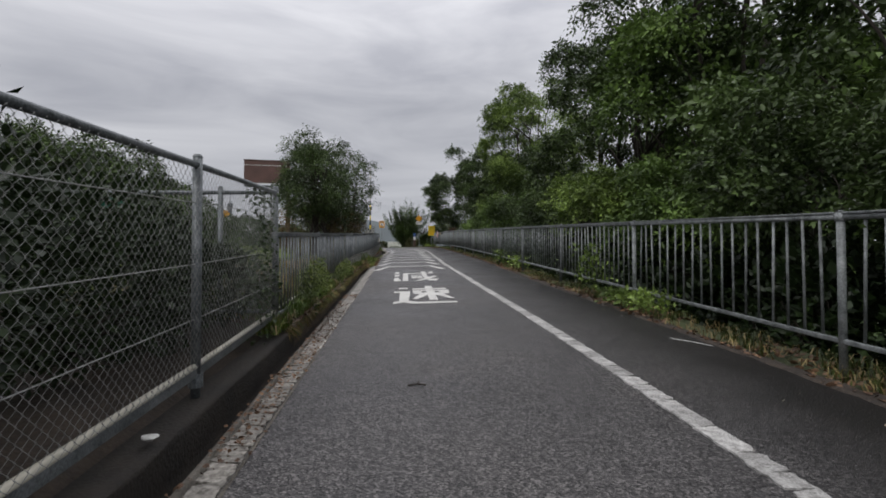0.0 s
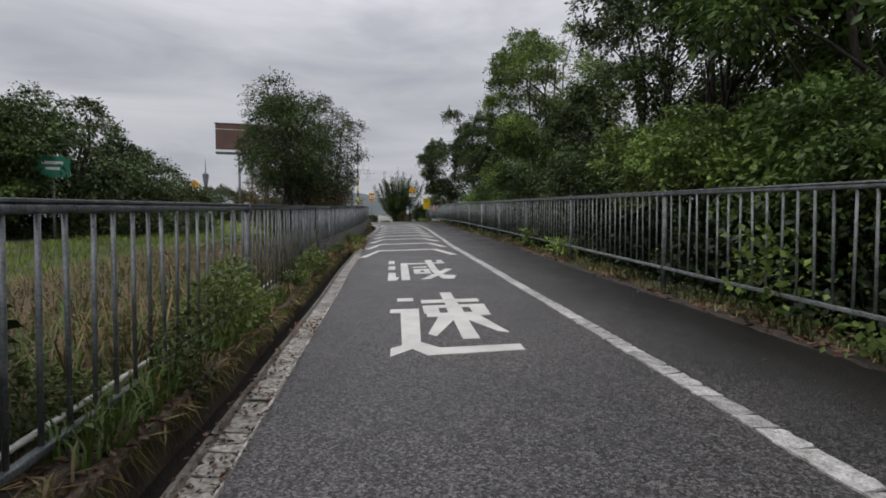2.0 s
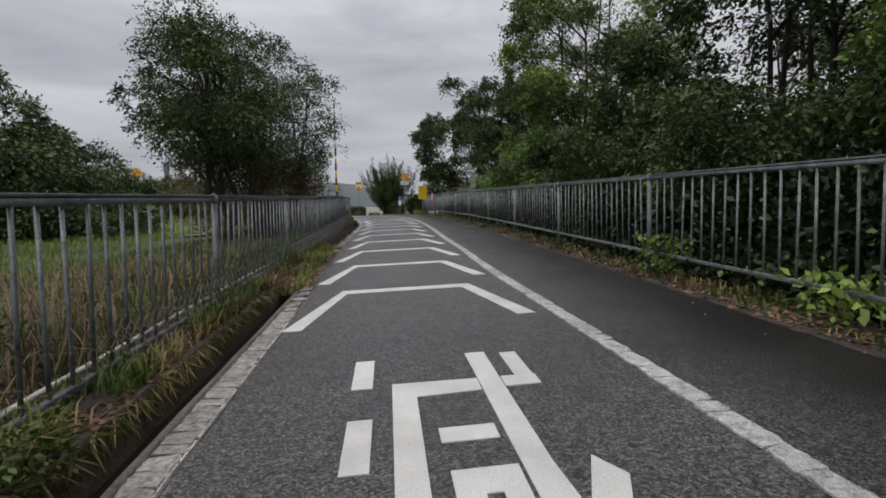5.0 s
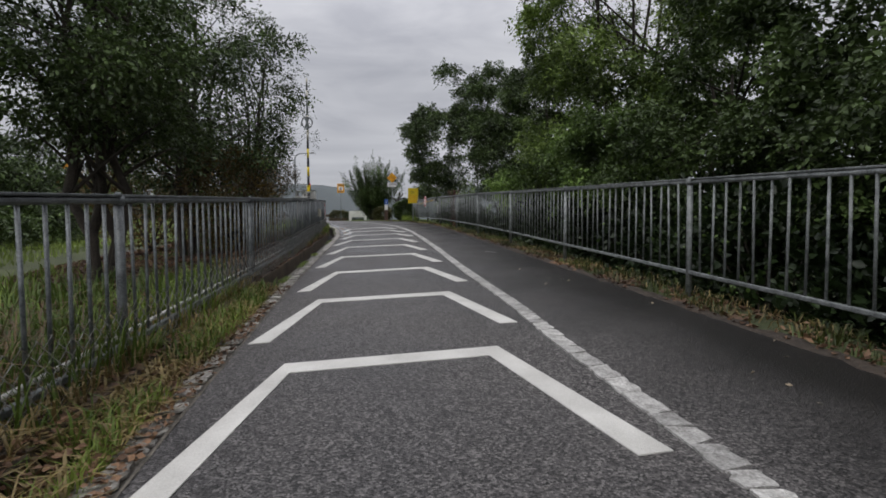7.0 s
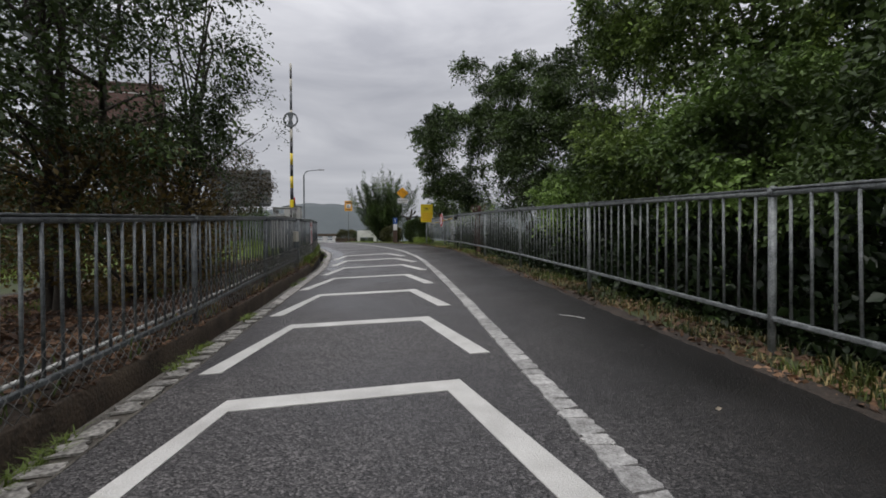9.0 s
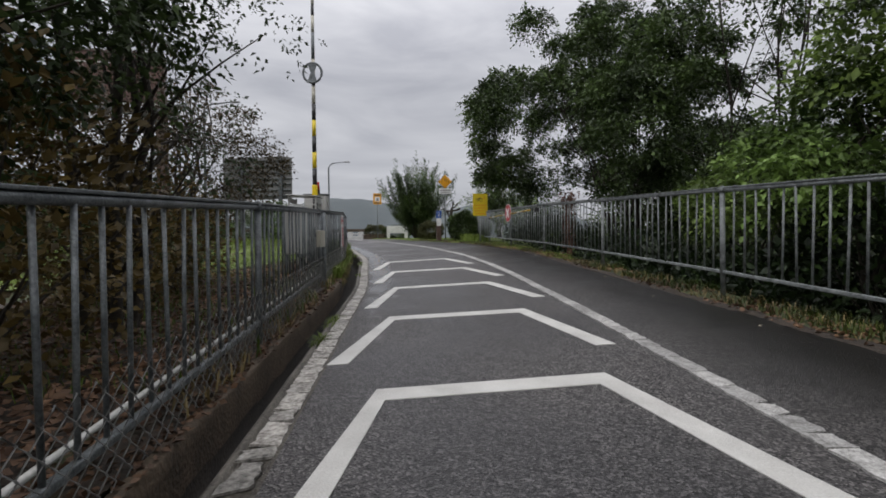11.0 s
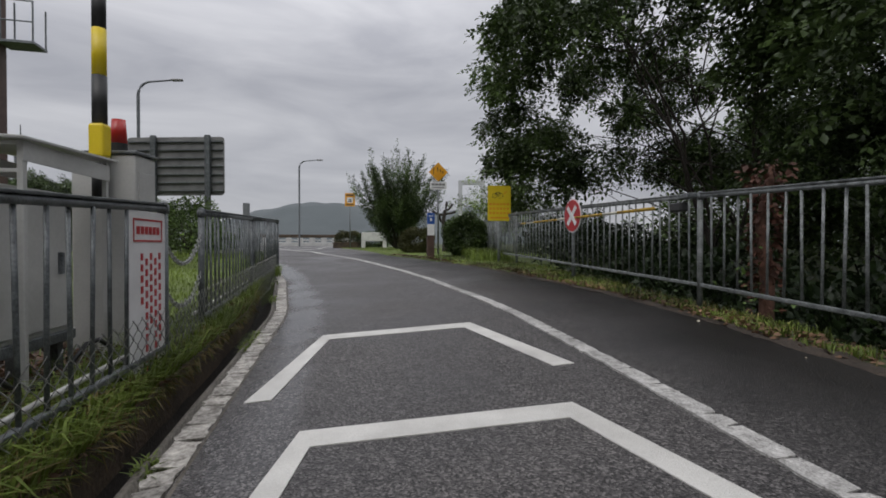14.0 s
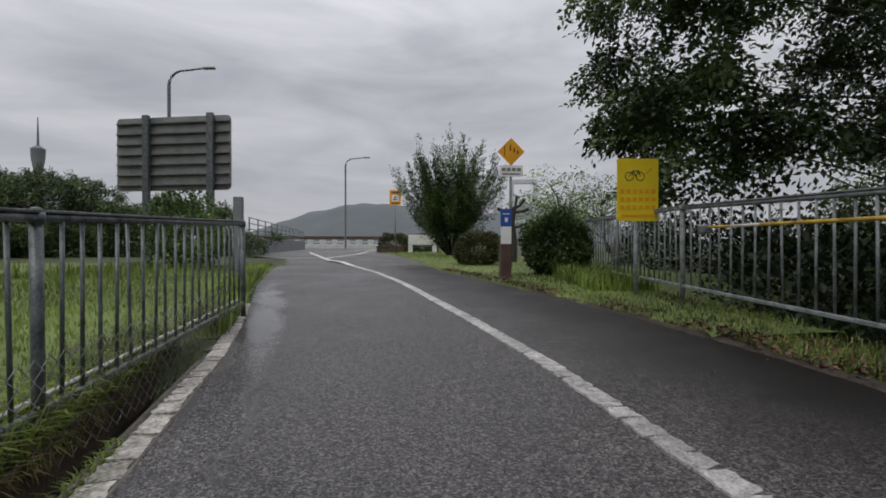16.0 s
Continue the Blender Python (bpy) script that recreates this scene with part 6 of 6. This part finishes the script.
s = thing("green_sign", "green road sign on a grey post past the field", "road sign", at=(-20.5, 29.6, 0.6), rz=25)
post_rod("post", s, -0.3, 4.4, 0.06)
b = flat_plate("panel", s, rounded(1.5, 1.1, 0.06, 0, 4.1), -0.08, -0.065, GREEN_SHEET)
bars_on(b, [(0, 4.3, 0.9, 0.16), (0, 4.0, 0.6, 0.14)], -0.083, WHITE)

par = tagged(thing("parapet", "pale concrete parapet with dark slots along the far road", "parapet"), kind="structure")
p0, p1 = Vector((-36.0, 88.0, 2.1)), Vector((-13.0, 95.0, 2.1))
d = (p1 - p0); ang = math.degrees(math.atan2(d.y, d.x))
mid = (p0 + p1) / 2
part("base_wall", box(BM(), (d.length, 0.4, 0.55), (mid.x, mid.y, 2.35), (0, 0, ang), bevel=0.03), CABINET, par)
part("top_beam", box(BM(), (d.length, 0.34, 0.42), (mid.x, mid.y, 3.45), (0, 0, ang), bevel=0.03), CONCRETE, par)
part("middle_beam", box(BM(), (d.length, 0.26, 0.16), (mid.x, mid.y, 2.92), (0, 0, ang), bevel=0.02), CABINET, par)
for i in range(16):
    p = p0.lerp(p1, (i + 0.5) / 16)
    part("pier", box(BM(), (0.7, 0.36, 0.62), (p.x, p.y, 2.93), (0, 0, ang), bevel=0.02), CABINET, par)
s = thing("retaining_wall", "low grey concrete wall with a wire fence on top", "wall", at=(-18.6, 71.5, 2.05), rz=104.9)
part("wall", box(BM(), (30, 0.3, 1.0), (0, 0, 0.45), bevel=0.02), HAZE_GREY, s)
for x in np.arange(-14.5, 14.6, 2.4):
    part("rail_post", rod(BM(), (x, 0, 0.9), (x, 0, 2.0), 0.035, n=6), GALV_DARK, s)
for z in (1.15, 1.4, 1.7, 2.0):
    part("fence_wire", rod(BM(), (-14.8, 0, z), (14.8, 0, z), 0.025, n=6), GALV_DARK, s)
s = thing("concrete_post", "square grey concrete post at the road corner", "post", at=(-7.62, 42.2, 1.95), rz=10)
part("shaft", box(BM(), (0.16, 0.16, 1.75), (0, 0, 0.75), bevel=0.012), HAZE_GREY, s)
# far bridge tower
s = thing("bridge_tower", "pale distant bridge tower with a cross beam", "bridge tower", at=(20.3, 280.0, 0))
for x in (-5.9, 5.9):
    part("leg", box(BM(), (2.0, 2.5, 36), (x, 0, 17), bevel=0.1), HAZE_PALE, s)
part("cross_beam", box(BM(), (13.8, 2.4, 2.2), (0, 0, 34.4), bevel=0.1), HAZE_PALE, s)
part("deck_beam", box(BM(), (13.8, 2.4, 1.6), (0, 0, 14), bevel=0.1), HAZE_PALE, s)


def ridge(name, label, y, x0, x1, hf, depth):
    xs = np.linspace(x0, x1, 90)
    rows = []
    for k, (f, dy) in enumerate(((0.0, -depth), (0.45, -depth * 0.55), (0.85, -depth * 0.2), (1.0, 0), (0.3, depth))):
        rows.append(np.stack([xs, np.full(90, y + dy), np.array([hf(x) * f + 2 * noise.noise(Vector((x * 0.05, k, y * 0.01))) * f * 1.5 for x in xs]) - (2 if k == 0 else 0)], 1))
    V = np.concatenate(rows)
    i = (np.arange(4)[:, None] * 90 + np.arange(89)[None]).reshape(-1, 1)
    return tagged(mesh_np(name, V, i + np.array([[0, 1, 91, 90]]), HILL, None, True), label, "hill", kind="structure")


def hump(c, w, h):
    return lambda x: h * math.exp(-((x - c) / w) ** 2)


h1, h2, h3, h4 = hump(-138, 78, 46), hump(-235, 55, 20), hump(75, 95, 46), hump(-55, 50, 14)
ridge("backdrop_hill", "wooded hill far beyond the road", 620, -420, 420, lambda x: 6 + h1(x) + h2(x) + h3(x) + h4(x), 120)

# ---------------------------------------------------------------- small things on the road
s = thing("twig", "small dark twig lying on the asphalt", "twig", at=(-0.17, 3.15, float(road_z(-0.17, 3.15)) + 0.008))
tubes("stem", [(np.array([[-0.06, 0, 0.0], [0, 0.015, 0.006], [0.06, 0, 0.004]]), 0.006), (np.array([[0.0, 0.01, 0.0], [0.012, 0.04, 0.02]]), 0.004)], BARK, s, 5)
for x, y, l, a in ((2.22, 4.36, 0.46, -65), (0.38, 22.69, 0.30, -56)):
    s = thing("straw", "pale dry straw lying on the asphalt", "straw", at=(x, y, float(road_z(x, y)) + 0.004), rz=a)
    tubes("stalk", [(np.array([[-l / 2, 0, 0.002], [0, 0.012, 0.004], [l / 2, 0, 0.002]]), 0.004)], STONE, s, 5)
s = thing("paper_scrap", "crumpled white scrap on the gutter kerb", "litter", at=(-1.36, 2.25, 0.255))
bm = BM(); bmesh.ops.create_icosphere(bm, subdivisions=2, radius=0.05)
for v in bm.verts:
    v.co = Vector((v.co.x * 0.8, v.co.y * 0.6, v.co.z * 0.25)) * (1 + 0.5 * noise.noise(v.co * 40))
part("scrap", bm, STONE, s)

# ---------------------------------------------------------------- line and edging pieces
def slab_variants(name, w, lengths, jitter, seed, h=0.007):
    r = np.random.default_rng(seed)
    out = []
    for l in lengths:
        n = 5
        left = [(-w / 2 + r.normal(0, jitter), -l / 2 + l * k / n) for k in range(n + 1)]
        right = [(w / 2 + r.normal(0, jitter), -l / 2 + l * k / n) for k in range(n + 1)]
        s0, s1 = r.normal(0, 0.020, 2)
        out_line = [(x, y + (s0 if i == 0 else s1 if i == n else 0) * x / w) for i, (x, y) in enumerate(left)] + [(x, y + (s0 if i == 0 else s1 if i == n else 0) * x / w) for i, (x, y) in reversed(list(enumerate(right)))]
        bm = BM()
        top = [bm.verts.new((x, y, h)) for x, y in out_line]; low = [bm.verts.new((x * 1.02, y * 1.01, -0.006)) for x, y in out_line]
        m = len(top)
        for k in range(n):
            bm.faces.new((top[k], top[k + 1], top[m - 2 - k], top[m - 1 - k]))
        for k in range(m):
            j = (k + 1) % m
            bm.faces.new((top[k], low[k], low[j], top[j]))
        bmesh.ops.recalc_face_normals(bm, faces=bm.faces)
        me = bpy.data.meshes.new(name); bm.to_mesh(me); bm.free()
        out.append((me, l))
    return out


def lay(parent, name, variants, mat, x_of, y0, y1, off, gap, seed, limit=290):
    r = np.random.default_rng(seed)
    y, n = y0, 0
    while y < y1 and n < limit:
        me, l = variants[r.integers(len(variants))]
        slope = (float(x_of(y + 0.3)) - float(x_of(y - 0.3))) / 0.6
        dy = l / math.hypot(1, slope)
        yc = y + dy / 2
        x = float(x_of(yc)) + off
        z = float(road_z(x, yc))
        rise = (float(road_z(x, yc + 0.5)) - float(road_z(x, yc - 0.5)))
        ob = link(name, me, parent, mat)
        ob.matrix_basis = pose(x, yc, z + 0.001, math.degrees(math.atan(rise)), 0, math.degrees(math.atan2(-slope, 1)))
        y += dy + gap * r.uniform(0.3, 1.6)
        n += 1


cl_thing = tagged(thing("centre_line", "cracked white centre line of thick road paint", "road marking"), kind="structure")
lay(cl_thing, "line_piece", slab_variants("line_piece", 0.122, (0.10, 0.13, 0.16, 0.19, 0.23, 0.28, 0.12, 0.17), 0.006, 2), LINE_PAINT, line_x, 0.2, 46.0, 0.0, 0.012, 3)
el = tagged(thing("edge_strip", "flaking white painted strip along the gutter lip", "road marking"), kind="structure")
EDGE_PIECES = slab_variants("edge_piece", 0.122, (0.10, 0.13, 0.16, 0.19, 0.23, 0.12, 0.15), 0.007, 4, 0.005)
lay(el, "edge_piece", EDGE_PIECES, EDGE_PAINT, edge_x, 24.2, 39.0, -0.062, 0.018, 5)
lay(el, "edge_piece", slab_variants("edge_piece", 0.112, (0.09, 0.12, 0.15, 0.20), 0.014, 8, 0.005), EDGE_MID, edge_x, 14.0, 24.15, -0.064, 0.07, 9)
lay(el, "edge_piece", slab_variants("edge_piece", 0.124, (0.07, 0.10, 0.13, 0.17), 0.005, 10, 0.002), EDGE_CRACKED, edge_x, 6.2, 13.95, -0.066, 0.010, 11)
lay(el, "edge_piece", slab_variants("edge_piece", 0.124, (0.06, 0.09, 0.12, 0.16), 0.006, 6, 0.002), EDGE_OLD, edge_x, 0.2, 6.15, -0.066, 0.012, 7)
lay(el, "edge_piece", slab_variants("edge_piece", 0.013, (0.16, 0.24, 0.34), 0.002, 12, 0.004), EDGE_PAINT, edge_x, 4.2, 13.9, 0.006, 0.03, 13)

# stop line and far lane line at the junction
jl = tagged(thing("junction_line", "white painted line curving across the junction", "road marking"), kind="structure")
for pts in (((-6.4, 46.0), (-7.0, 47.2), (-7.75, 48.4), (-8.6, 50.5), (-8.9, 53.5), (-9.2, 58.0), (-11.0, 68.0), (-13.5, 88.0)), ((-8.6, 50.5), (-13.6, 63.0)), ((-13.6, 63.0), (-12.6, 68.0), (-14.5, 88.0))):
    for (xa, ya), (xb, yb) in zip(pts, pts[1:]):
        a, b = Vector((xa, ya, 2.124)), Vector((xb, yb, 2.124))
        a.z, b.z = float(road_z(xa, ya)) + 0.008 if ya < 47 else 2.128, 2.128
        part("line_length", ribbon_box(a, b, 0.16, 0.008), PAINT, jl)
